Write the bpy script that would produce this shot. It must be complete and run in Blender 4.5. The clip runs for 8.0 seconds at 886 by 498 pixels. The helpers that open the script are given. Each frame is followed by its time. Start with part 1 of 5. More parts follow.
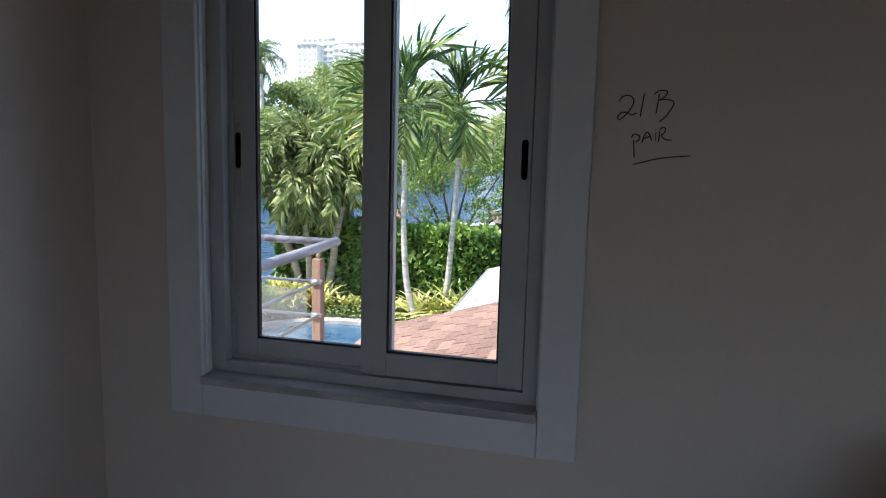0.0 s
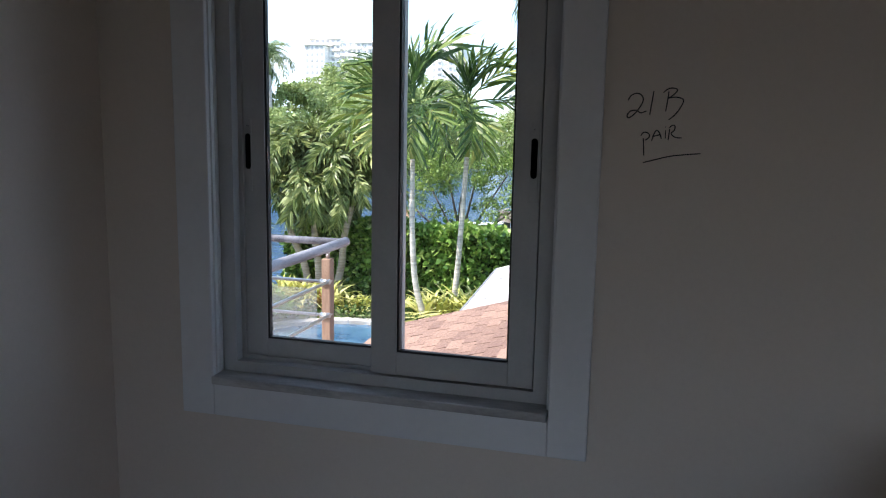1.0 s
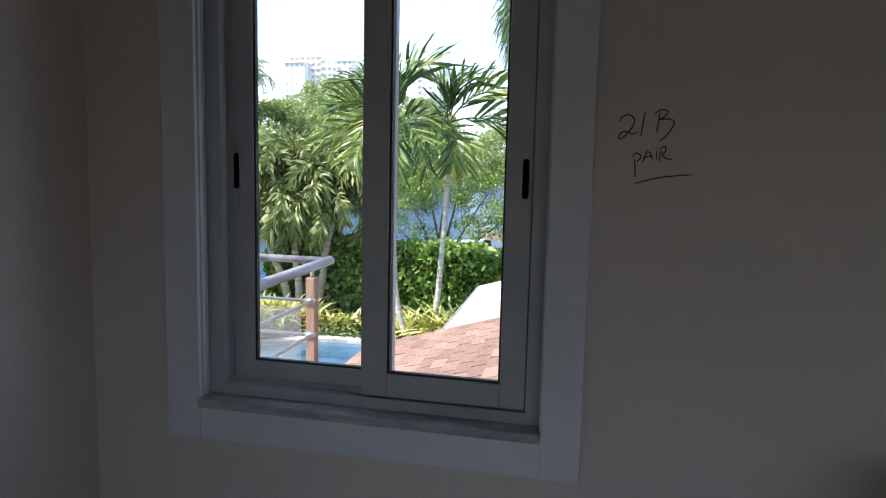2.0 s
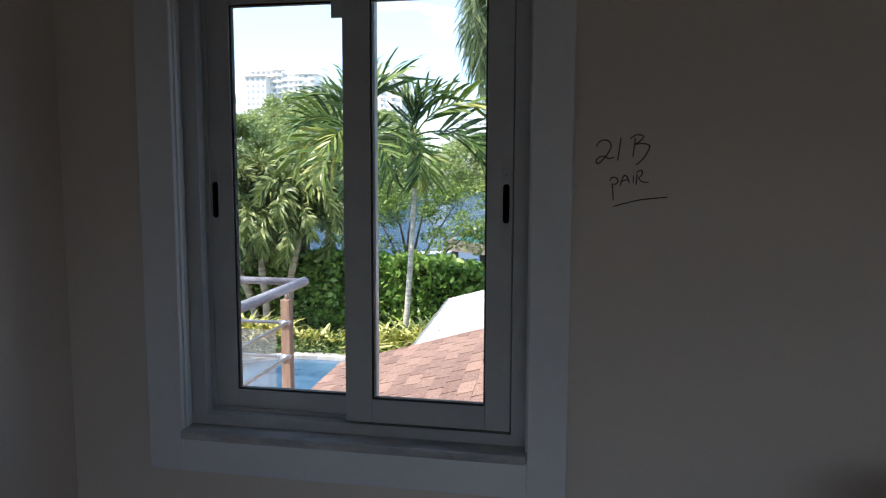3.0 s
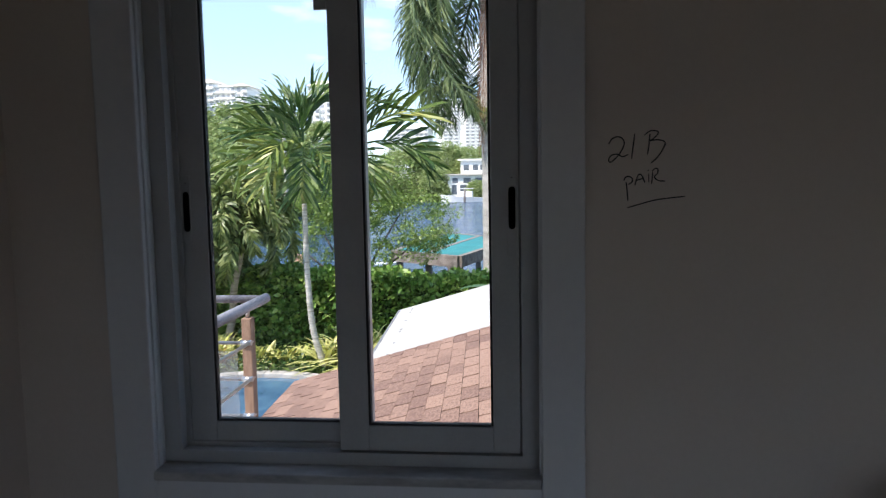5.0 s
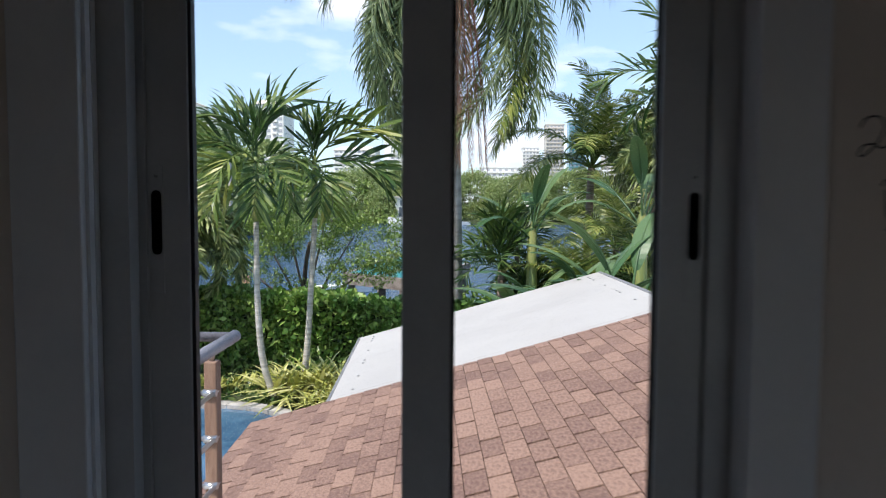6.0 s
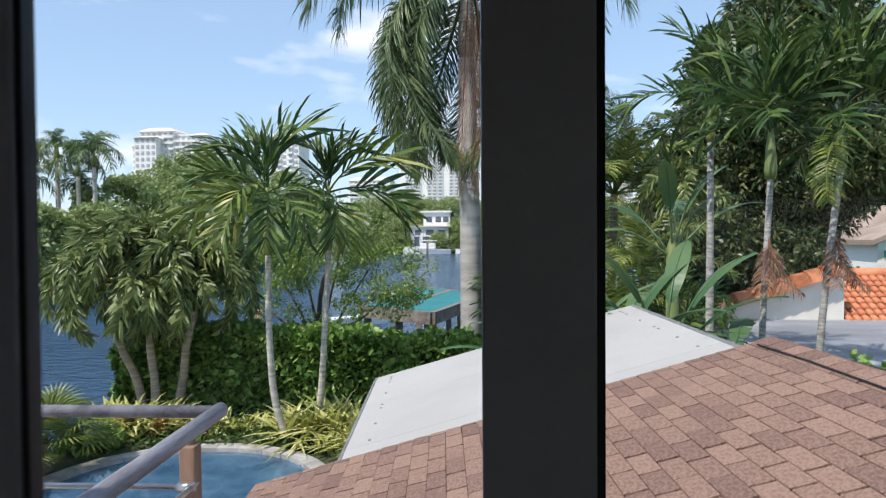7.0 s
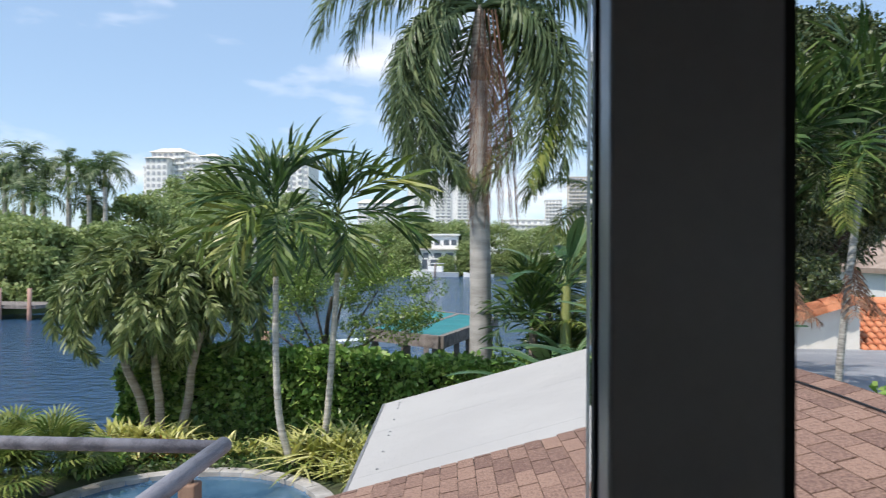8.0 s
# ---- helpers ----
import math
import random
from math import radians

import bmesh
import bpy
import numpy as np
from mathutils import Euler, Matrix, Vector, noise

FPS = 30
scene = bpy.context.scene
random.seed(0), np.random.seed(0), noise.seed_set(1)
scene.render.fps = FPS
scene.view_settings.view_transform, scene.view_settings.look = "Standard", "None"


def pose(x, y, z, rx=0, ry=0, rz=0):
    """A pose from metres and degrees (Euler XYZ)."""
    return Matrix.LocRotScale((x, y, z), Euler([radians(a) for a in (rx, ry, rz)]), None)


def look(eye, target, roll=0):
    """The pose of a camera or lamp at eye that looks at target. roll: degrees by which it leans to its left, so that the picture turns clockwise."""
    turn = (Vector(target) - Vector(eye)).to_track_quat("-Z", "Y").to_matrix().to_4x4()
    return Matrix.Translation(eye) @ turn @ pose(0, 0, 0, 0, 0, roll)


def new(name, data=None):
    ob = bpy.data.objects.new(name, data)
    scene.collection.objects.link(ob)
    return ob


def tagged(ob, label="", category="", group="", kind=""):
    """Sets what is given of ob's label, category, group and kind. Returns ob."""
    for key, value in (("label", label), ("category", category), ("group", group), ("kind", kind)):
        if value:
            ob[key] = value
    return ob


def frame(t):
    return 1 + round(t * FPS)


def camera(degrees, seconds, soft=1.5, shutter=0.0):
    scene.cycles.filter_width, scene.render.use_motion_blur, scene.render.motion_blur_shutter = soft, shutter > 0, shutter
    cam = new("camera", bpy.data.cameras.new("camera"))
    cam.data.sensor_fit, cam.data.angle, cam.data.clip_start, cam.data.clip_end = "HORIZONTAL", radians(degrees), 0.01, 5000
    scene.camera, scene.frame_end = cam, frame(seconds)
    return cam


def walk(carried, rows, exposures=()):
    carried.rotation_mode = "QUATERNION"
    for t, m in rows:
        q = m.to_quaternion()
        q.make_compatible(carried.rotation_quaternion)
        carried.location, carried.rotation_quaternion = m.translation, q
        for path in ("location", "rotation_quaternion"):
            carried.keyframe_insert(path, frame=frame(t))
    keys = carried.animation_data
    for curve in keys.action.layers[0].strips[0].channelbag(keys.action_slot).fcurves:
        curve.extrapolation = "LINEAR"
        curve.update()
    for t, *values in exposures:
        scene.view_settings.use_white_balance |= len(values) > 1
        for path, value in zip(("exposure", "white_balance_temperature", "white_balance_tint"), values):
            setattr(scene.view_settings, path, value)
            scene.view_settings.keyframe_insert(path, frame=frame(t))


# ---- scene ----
cam = camera(62.4, 8.0, soft=1.1, shutter=0.4)
PATH = [
    (0, (0.041, -0.011, 1.474), (-0.444, 1.907, 1.183), 1.5),
    (0.5, (0.044, -0.011, 1.475), (-0.452, 1.905, 1.182), 1.2),
    (1, (0.038, -0.014, 1.474), (-0.469, 1.898, 1.181), 1.1),
    (2.5, (-0.016, -0.01, 1.494), (-0.433, 1.934, 1.271), 0.9),
    (3, (-0.035, -0.036, 1.52), (-0.402, 1.918, 1.306), 0.2),
    (3.5, (-0.04, -0.116, 1.54), (-0.319, 1.856, 1.355), 0.1),
    (4, (-0.008, -0.239, 1.518), (-0.288, 1.731, 1.319), -0.9),
    (4.5, (-0.085, -0.152, 1.499), (-0.355, 1.815, 1.259), -0.5),
    (4.7, (-0.138, -0.065, 1.504), (-0.393, 1.906, 1.284), -0.8),
    (5.8, (-0.485, 0.62, 1.48), (-0.549, 2.614, 1.34), 0.1),
    (6, (-0.584, 0.766, 1.467), (-0.639, 2.761, 1.34), 0.3),
    (6.5, (-0.694, 1.117, 1.478), (-0.733, 3.114, 1.363), -1.6),
    (6.7, (-0.683, 1.252, 1.48), (-0.746, 3.249, 1.388), -2.3),
    (7, (-0.682, 1.414, 1.491), (-0.779, 3.411, 1.443), -0.4),
    (7.2, (-0.704, 1.472, 1.488), (-0.769, 3.471, 1.463), 0.2),
    (7.5, (-0.722, 1.523, 1.497), (-0.763, 3.522, 1.491), 0.1),
    (7.8, (-0.734, 1.539, 1.496), (-0.8, 3.538, 1.508), 0.1),
    (8, (-0.735, 1.574, 1.495), (-0.853, 3.571, 1.51), 0.3),
]
walk(cam, [(t, look(eye, target, roll)) for t, eye, target, roll in PATH],
     exposures=[(0.0, 1.45, 6550, 16), (1.0, 1.52, 6550, 16), (2.5, 1.5, 6550, 16), (3.5, 1.15, 6550, 16), (4.5, 1.08, 6550, 16), (6.0, 0.62, 6550, 16), (7.0, 0.38, 6550, 15), (8.0, 0.36, 6550, 15)])

# ---------- light ----------
world = bpy.data.worlds.new("sky")
scene.world = world
world.use_nodes = True
SUN_EL, SUN_AZ = 55.0, 226.0          # degrees; azimuth clockwise from +y
wn, wl = world.node_tree.nodes, world.node_tree.links
sky = wn.new("ShaderNodeTexSky")
sky.sky_type, sky.sun_disc = "NISHITA", False
sky.sun_elevation, sky.sun_rotation = radians(SUN_EL), radians(SUN_AZ)
sky.air_density, sky.dust_density, sky.ozone_density = 1.0, 0.2, 2.2
co = wn.new("ShaderNodeTexCoord")
mp = wn.new("ShaderNodeMapping")
mp.inputs["Scale"].default_value = (2.6, 2.6, 7.5)
mp.inputs["Location"].default_value = (0.05, 0.3, 0.75)
cl = wn.new("ShaderNodeTexNoise")
cl.inputs["Scale"].default_value, cl.inputs["Detail"].default_value = 1.6, 7.0
ramp = wn.new("ShaderNodeValToRGB")
ramp.color_ramp.elements[0].position, ramp.color_ramp.elements[1].position = 0.575, 0.76
mixc = wn.new("ShaderNodeMixRGB")
mixc.inputs[2].default_value = (6.2, 6.5, 7.0, 1)
wl.new(co.outputs["Generated"], mp.inputs[0])
wl.new(mp.outputs[0], cl.inputs["Vector"])
wl.new(cl.outputs["Fac"], ramp.inputs[0])
wl.new(ramp.outputs[0], mixc.inputs[0])
even = wn.new("ShaderNodeMixRGB")         # humid air evens the blue out from the zenith to the horizon
even.inputs[0].default_value, even.inputs[2].default_value = 0.55, (2.4, 3.6, 5.0, 1)
wl.new(sky.outputs[0], even.inputs[1])
wl.new(even.outputs[0], mixc.inputs[1])
wl.new(mixc.outputs[0], wn["Background"].inputs[0])
wn["Background"].inputs[1].default_value = 0.15
sun = new("sun", bpy.data.lights.new("sun", "SUN"))
sun.data.energy, sun.data.angle, sun.data.color = 3.4, radians(0.5), (1.0, 0.95, 0.87)
_az, _el = radians(SUN_AZ), radians(SUN_EL)
sun.matrix_world = look((math.sin(_az) * math.cos(_el) * 50, math.cos(_az) * math.cos(_el) * 50, math.sin(_el) * 50), (0, 0, 0))

# ---------- mesh helpers ----------


def survey(s):
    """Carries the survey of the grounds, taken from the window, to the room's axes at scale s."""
    turn_to, turn_from = Matrix.Rotation(radians(3.38), 4, "Z"), Matrix.Rotation(radians(-5.25), 4, "Z")
    return Matrix.Translation((-0.734, 1.579, 1.496)) @ turn_to @ Matrix.Diagonal((s, s / 1.0724, s, 1)) @ turn_from @ Matrix.Translation((0.717, -1.576, -1.501))


PLAN, PLAN_SCALE = Matrix.Identity(4), 1.0   # the room and the house stand on the room's own axes
SPREAD = set()                               # names of things whose parts are drawn in plan coordinates


def planned(m):
    """A place in plan coordinates, carried to the room's axes without shear."""
    loc, rot, sc = m.decompose()
    if PLAN_SCALE != 1.0:
        rot = Matrix.Rotation(radians(-1.87), 4, "Z").to_quaternion() @ rot
    return Matrix.LocRotScale(PLAN @ loc, rot, sc * PLAN_SCALE)


def part(name, bm, material, parent=None, label=""):
    me = bpy.data.meshes.new(name)
    if parent is None or parent.name in SPREAD:
        bm.transform(PLAN)
    bm.to_mesh(me)
    bm.free()
    me.materials.append(material)
    ob = new(name, me)
    if parent:
        ob.parent = parent
        if parent.name in SPREAD:
            SPREAD.add(ob.name)
    if label:
        ob["label"] = label
    return ob


def shared(name, me, parent, m=None):
    ob = new(name, me)
    ob.parent = parent
    if m is not None:
        ob.matrix_basis = planned(m) if parent.name in SPREAD else m
    return ob


def thing(name, label, category, at=(0, 0, 0), group="", kind=""):
    ob = new(name)
    if tuple(at) == (0, 0, 0):
        SPREAD.add(ob.name)
    else:
        ob.matrix_basis = planned(Matrix.Translation(at))
    return tagged(ob, label, category, group, kind)


def box(bm, x0, x1, y0, y1, z0, z1, bevel=0.0):
    r = bmesh.ops.create_cube(bm, size=1.0)
    m = Matrix.LocRotScale(((x0 + x1) / 2, (y0 + y1) / 2, (z0 + z1) / 2), None, (x1 - x0, y1 - y0, z1 - z0))
    bmesh.ops.transform(bm, matrix=m, verts=r["verts"])
    if bevel:
        es = list({e for v in r["verts"] for e in v.link_edges})
        bmesh.ops.bevel(bm, geom=es, offset=bevel, segments=2, profile=0.5, affect="EDGES")
    return bm


def boxm(*a, **k):
    return box(bmesh.new(), *a, **k)


def tube(bm, pts, radii, n=8, caps=True):
    pts = [Vector(p) for p in pts]
    rings = []
    for i, p in enumerate(pts):
        d = (pts[min(i + 1, len(pts) - 1)] - pts[max(i - 1, 0)]).normalized()
        a = d.orthogonal().normalized() if i == 0 else (prev - prev.dot(d) * d).normalized()
        prev = a
        b = d.cross(a)
        r = radii[i] if isinstance(radii, (list, tuple)) else radii
        rings.append([bm.verts.new(p + r * (math.cos(t) * a + math.sin(t) * b)) for t in (2 * math.pi * k / n for k in range(n))])
    for i in range(len(rings) - 1):
        for k in range(n):
            bm.faces.new((rings[i][k], rings[i][(k + 1) % n], rings[i + 1][(k + 1) % n], rings[i + 1][k])).smooth = True
    if caps:
        bm.faces.new(rings[0][::-1])
        bm.faces.new(rings[-1])
    return bm


def prism(bm, poly, z0, z1):
    lo = [bm.verts.new((x, y, z0)) for x, y in poly]
    hi = [bm.verts.new((x, y, z1)) for x, y in poly]
    bm.faces.new(hi)
    bm.faces.new(lo[::-1])
    n = len(poly)
    for i in range(n):
        bm.faces.new((lo[i], lo[(i + 1) % n], hi[(i + 1) % n], hi[i]))
    bmesh.ops.recalc_face_normals(bm, faces=bm.faces[:])
    return bm


def hexa(bm, p):
    """Eight corners: four below, four above, both counter-clockwise."""
    v = [bm.verts.new(q) for q in p]
    for f in ((3, 2, 1, 0), (4, 5, 6, 7), (0, 1, 5, 4), (1, 2, 6, 5), (2, 3, 7, 6), (3, 0, 4, 7)):
        bm.faces.new([v[i] for i in f])
    return bm


def lathe(bm, prof, n=24):
    rings = [[bm.verts.new((r * math.cos(2 * math.pi * k / n), r * math.sin(2 * math.pi * k / n), z)) for k in range(n)] for r, z in prof]
    for i in range(len(rings) - 1):
        for k in range(n):
            bm.faces.new((rings[i][k], rings[i][(k + 1) % n], rings[i + 1][(k + 1) % n], rings[i + 1][k])).smooth = True
    return bm


def spline(pts, n):
    """Smooth line through the points given."""
    q = [Vector(p) for p in pts]
    q = [q[0] * 2 - q[1]] + q + [q[-1] * 2 - q[-2]]
    out = []
    for i in range(1, len(q) - 2):
        for k in range(n):
            t = k / n
            a, b, c, d = q[i - 1], q[i], q[i + 1], q[i + 2]
            out.append(0.5 * (2 * b + (c - a) * t + (2 * a - 5 * b + 4 * c - d) * t * t + (3 * b - a - 3 * c + d) * t ** 3))
    return out + [q[-2]]

# ---------- materials ----------


def surface(name, c1, c2, rough=0.6, scale=8.0, fine=60.0, bump=0.15, metal=0.0, island=0.0, obj=0.0, stretch=(1, 1, 1), spread=(0.35, 0.65), spec=0.5):
    """Two colours mixed by noise at two scales, with relief; island / obj: variation from piece to piece."""
    m = bpy.data.materials.new(name)
    m.use_nodes = True
    n, l = m.node_tree.nodes, m.node_tree.links
    p = n["Principled BSDF"]
    p.inputs["Roughness"].default_value, p.inputs["Metallic"].default_value = rough, metal
    p.inputs["Specular IOR Level"].default_value = spec
    tc = n.new("ShaderNodeTexCoord")
    mpp = n.new("ShaderNodeMapping")
    mpp.inputs["Scale"].default_value = stretch
    l.new(tc.outputs["Object"], mpp.inputs[0])
    a, b = n.new("ShaderNodeTexNoise"), n.new("ShaderNodeTexNoise")
    a.inputs["Scale"].default_value, b.inputs["Scale"].default_value = scale, fine
    a.inputs["Detail"].default_value, b.inputs["Detail"].default_value = 5, 3
    for q in (a, b):
        l.new(mpp.outputs[0], q.inputs["Vector"])
    ad = n.new("ShaderNodeMath")
    ad.operation = "MULTIPLY_ADD"
    ad.inputs[1].default_value, ad.inputs[2].default_value = 0.35, -0.17
    l.new(b.outputs["Fac"], ad.inputs[0])
    s = n.new("ShaderNodeMath")
    l.new(a.outputs["Fac"], s.inputs[0])
    l.new(ad.outputs[0], s.inputs[1])
    mr = n.new("ShaderNodeMapRange")
    mr.inputs["From Min"].default_value, mr.inputs["From Max"].default_value = spread
    l.new(s.outputs[0], mr.inputs["Value"])
    fac = mr.outputs[0]
    if island or obj:
        src = n.new("ShaderNodeNewGeometry").outputs["Random Per Island"] if island else n.new("ShaderNodeObjectInfo").outputs["Random"]
        k = n.new("ShaderNodeMath")
        k.operation = "MULTIPLY_ADD"
        k.inputs[1].default_value, k.inputs[2].default_value = 2 * (island or obj), -(island or obj)
        l.new(src, k.inputs[0])
        k2 = n.new("ShaderNodeMath")
        k2.use_clamp = True
        l.new(fac, k2.inputs[0])
        l.new(k.outputs[0], k2.inputs[1])
        fac = k2.outputs[0]
    mx = n.new("ShaderNodeMixRGB")
    mx.inputs[1].default_value, mx.inputs[2].default_value = (*c1, 1), (*c2, 1)
    l.new(fac, mx.inputs[0])
    l.new(mx.outputs[0], p.inputs["Base Color"])
    if bump:
        bp = n.new("ShaderNodeBump")
        bp.inputs["Strength"].default_value, bp.inputs["Distance"].default_value = bump, 0.02
        l.new(s.outputs[0], bp.inputs["Height"])
        l.new(bp.outputs[0], p.inputs["Normal"])
    return m


def foliage(name, c1, c2, c3, rough=0.4, trans=0.2, island=True):
    """Leaf: colours spread from leaf to leaf, thin enough to let light through."""
    m = bpy.data.materials.new(name)
    m.use_nodes = True
    n, l = m.node_tree.nodes, m.node_tree.links
    p = n["Principled BSDF"]
    p.inputs["Roughness"].default_value = rough
    p.inputs["Specular IOR Level"].default_value = 0.4
    r = n.new("ShaderNodeValToRGB")
    e = r.color_ramp.elements
    e[0].color, e[1].color = (*c1, 1), (*c3, 1)
    e.new(0.5).color = (*c2, 1)
    g = n.new("ShaderNodeNewGeometry")
    nz = n.new("ShaderNodeTexNoise")
    nz.inputs["Scale"].default_value = 1.3
    tc = n.new("ShaderNodeTexCoord")
    l.new(tc.outputs["Object"], nz.inputs["Vector"])
    k = n.new("ShaderNodeMath")
    k.operation = "MULTIPLY_ADD"
    k.inputs[1].default_value, k.inputs[2].default_value = 0.9, -0.4
    l.new(g.outputs["Random Per Island"] if island else n.new("ShaderNodeObjectInfo").outputs["Random"], k.inputs[0])
    k2 = n.new("ShaderNodeMath")
    l.new(k.outputs[0], k2.inputs[0])
    l.new(nz.outputs["Fac"], k2.inputs[1])
    l.new(k2.outputs[0], r.inputs[0])
    l.new(r.outputs[0], p.inputs["Base Color"])
    t = n.new("ShaderNodeBsdfTranslucent")
    l.new(r.outputs[0], t.inputs["Color"])
    mx = n.new("ShaderNodeMixShader")
    mx.inputs[0].default_value = trans
    l.new(p.outputs[0], mx.inputs[1])
    l.new(t.outputs[0], mx.inputs[2])
    l.new(mx.outputs[0], n["Material Output"].inputs["Surface"])
    return m


WALL = surface("wall_paint", (0.69, 0.61, 0.555), (0.73, 0.65, 0.595), 0.75, 1.2, 90, 0.04)
# dark so that little light bounces onto the upper walls
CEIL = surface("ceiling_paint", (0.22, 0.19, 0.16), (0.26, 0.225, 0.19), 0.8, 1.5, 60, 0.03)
TRIM = surface("trim_paint", (0.72, 0.73, 0.77), (0.77, 0.78, 0.81), 0.45, 3, 40, 0.03)
FLOOR = surface("floor_tile", (0.24, 0.20, 0.165), (0.32, 0.28, 0.235), 0.4, 3, 30, 0.03)
ALU = surface("white_aluminium", (0.45, 0.46, 0.48), (0.51, 0.52, 0.53), 0.33, 6, 120, 0.02)
RUBBER = surface("black_rubber", (0.008, 0.008, 0.01), (0.015, 0.015, 0.018), 0.6, 20, 100, 0.05)
MARBLE = surface("grey_marble", (0.30, 0.30, 0.31), (0.58, 0.57, 0.57), 0.3, 14, 90, 0.04, spread=(0.25, 0.70), stretch=(0.5, 1.5, 1.5))
MARKER = surface("marker_ink", (0.012, 0.012, 0.014), (0.03, 0.03, 0.035), 0.6, 40, 200, 0.0)
SOFA = surface("white_upholstery", (0.66, 0.63, 0.66), (0.74, 0.71, 0.73), 0.9, 6, 300, 0.2)
CUSH = surface("grey_velvet", (0.20, 0.20, 0.20), (0.32, 0.32, 0.32), 0.95, 20, 200, 0.4)
PIPING = surface("pale_piping", (0.5, 0.48, 0.44), (0.6, 0.58, 0.54), 0.8, 30, 200, 0.2)
SHINGLE = surface("tan_shingle", (0.175, 0.105, 0.085), (0.355, 0.225, 0.168), 0.9, 60, 150, 0.6, obj=0.36, spread=(0.33, 0.67), spec=0.2)
SHINGLE_I = surface("tan_shingle_field", (0.175, 0.105, 0.085), (0.355, 0.225, 0.168), 0.9, 60, 150, 0.6, island=0.36, spread=(0.33, 0.67), spec=0.2)
FELT = surface("roof_felt", (0.012, 0.009, 0.008), (0.03, 0.022, 0.019), 0.95, 10, 80, 0.3)
PANEL = surface("white_roof_panel", (0.43, 0.41, 0.385), (0.48, 0.46, 0.43), 0.6, 1.2, 14, 0.05, stretch=(0.7, 1, 1))
EDGE = surface("grey_flashing", (0.2, 0.2, 0.2), (0.3, 0.3, 0.3), 0.5, 8, 50, 0.1, metal=0.3)
STUCCO = surface("cream_stucco", (0.68, 0.64, 0.56), (0.78, 0.74, 0.66), 0.85, 2, 60, 0.15)
RAILWOOD = surface("weathered_rail", (0.14, 0.133, 0.15), (0.32, 0.31, 0.34), 0.6, 5, 60, 0.08, stretch=(3, 0.4, 3))
POSTWOOD = surface("brown_post", (0.22, 0.13, 0.09), (0.36, 0.23, 0.16), 0.7, 6, 40, 0.2, stretch=(2, 2, 0.3))
STEEL = surface("stainless_steel", (0.45, 0.46, 0.48), (0.6, 0.6, 0.62), 0.3, 10, 80, 0.03, metal=0.9)
COPING = surface("stone_coping", (0.30, 0.28, 0.25), (0.52, 0.49, 0.45), 0.85, 3, 40, 0.4)
POOLSIDE = surface("blue_pool_plaster", (0.03, 0.13, 0.27), (0.10, 0.27, 0.42), 0.5, 2.2, 18, 0.1)
DECK = surface("pale_deck", (0.30, 0.27, 0.23), (0.42, 0.39, 0.34), 0.9, 1.5, 30, 0.3)
LAWN = surface("garden_soil", (0.05, 0.05, 0.025), (0.07, 0.10, 0.035), 0.95, 0.8, 14, 0.5)
TRUNK = surface("pale_palm_bark", (0.34, 0.31, 0.26), (0.62, 0.57, 0.50), 0.85, 3, 30, 0.4, stretch=(0.6, 0.6, 7))
TRUNKG = surface("grey_palm_bark", (0.22, 0.21, 0.19), (0.50, 0.475, 0.43), 0.9, 9, 40, 0.5, stretch=(0.8, 0.8, 3))
TRUNKC = surface("tan_palm_bark", (0.28, 0.22, 0.17), (0.50, 0.41, 0.33), 0.9, 3, 30, 0.4, stretch=(0.6, 0.6, 6))
TRUNKD = surface("brown_palm_bark", (0.14, 0.10, 0.075), (0.30, 0.23, 0.18), 0.9, 3, 30, 0.4, stretch=(0.6, 0.6, 6))
ROYAL = surface("grey_royal_bark", (0.32, 0.30, 0.275), (0.50, 0.475, 0.44), 0.85, 1.2, 16, 0.3, stretch=(1, 1, 5))
BARK = surface("tree_bark", (0.06, 0.045, 0.035), (0.14, 0.11, 0.085), 0.9, 4, 30, 0.5, stretch=(1, 1, 0.3))
SHAFT = surface("green_crownshaft", (0.14, 0.20, 0.06), (0.30, 0.30, 0.09), 0.45, 2, 20, 0.1, stretch=(3, 3, 0.4))
DRY = foliage("dry_frond", (0.10, 0.045, 0.03), (0.22, 0.11, 0.07), (0.36, 0.22, 0.13), 0.8, 0.2)
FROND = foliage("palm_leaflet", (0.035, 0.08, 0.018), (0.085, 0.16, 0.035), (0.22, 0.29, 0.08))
# yellower copy of the leaflet: its sunlit tone is put into the colour
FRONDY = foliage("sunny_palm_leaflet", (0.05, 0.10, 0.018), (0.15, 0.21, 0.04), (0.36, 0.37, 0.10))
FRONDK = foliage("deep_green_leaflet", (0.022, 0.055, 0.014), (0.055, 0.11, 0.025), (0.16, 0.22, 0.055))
FRONDM = foliage("mop_leaflet", (0.05, 0.085, 0.025), (0.14, 0.19, 0.06), (0.36, 0.40, 0.16))
FRONDG = foliage("grey_green_leaflet", (0.045, 0.08, 0.03), (0.12, 0.175, 0.07), (0.30, 0.36, 0.17))
HEDGE = foliage("hedge_leaf", (0.05, 0.12, 0.025), (0.17, 0.31, 0.06), (0.42, 0.54, 0.16), 0.32, 0.2)
BUSH = foliage("shore_leaf", (0.08, 0.15, 0.03), (0.19, 0.30, 0.06), (0.36, 0.46, 0.12))
MANGO = foliage("dark_tree_leaf", (0.022, 0.045, 0.017), (0.052, 0.085, 0.028), (0.18, 0.20, 0.075))
# paler and yellower than near leaves: distance haze is mixed into the colour
FAR = foliage("hazed_far_leaf", (0.18, 0.25, 0.09), (0.31, 0.39, 0.14), (0.44, 0.50, 0.22), 0.6, 0.35)
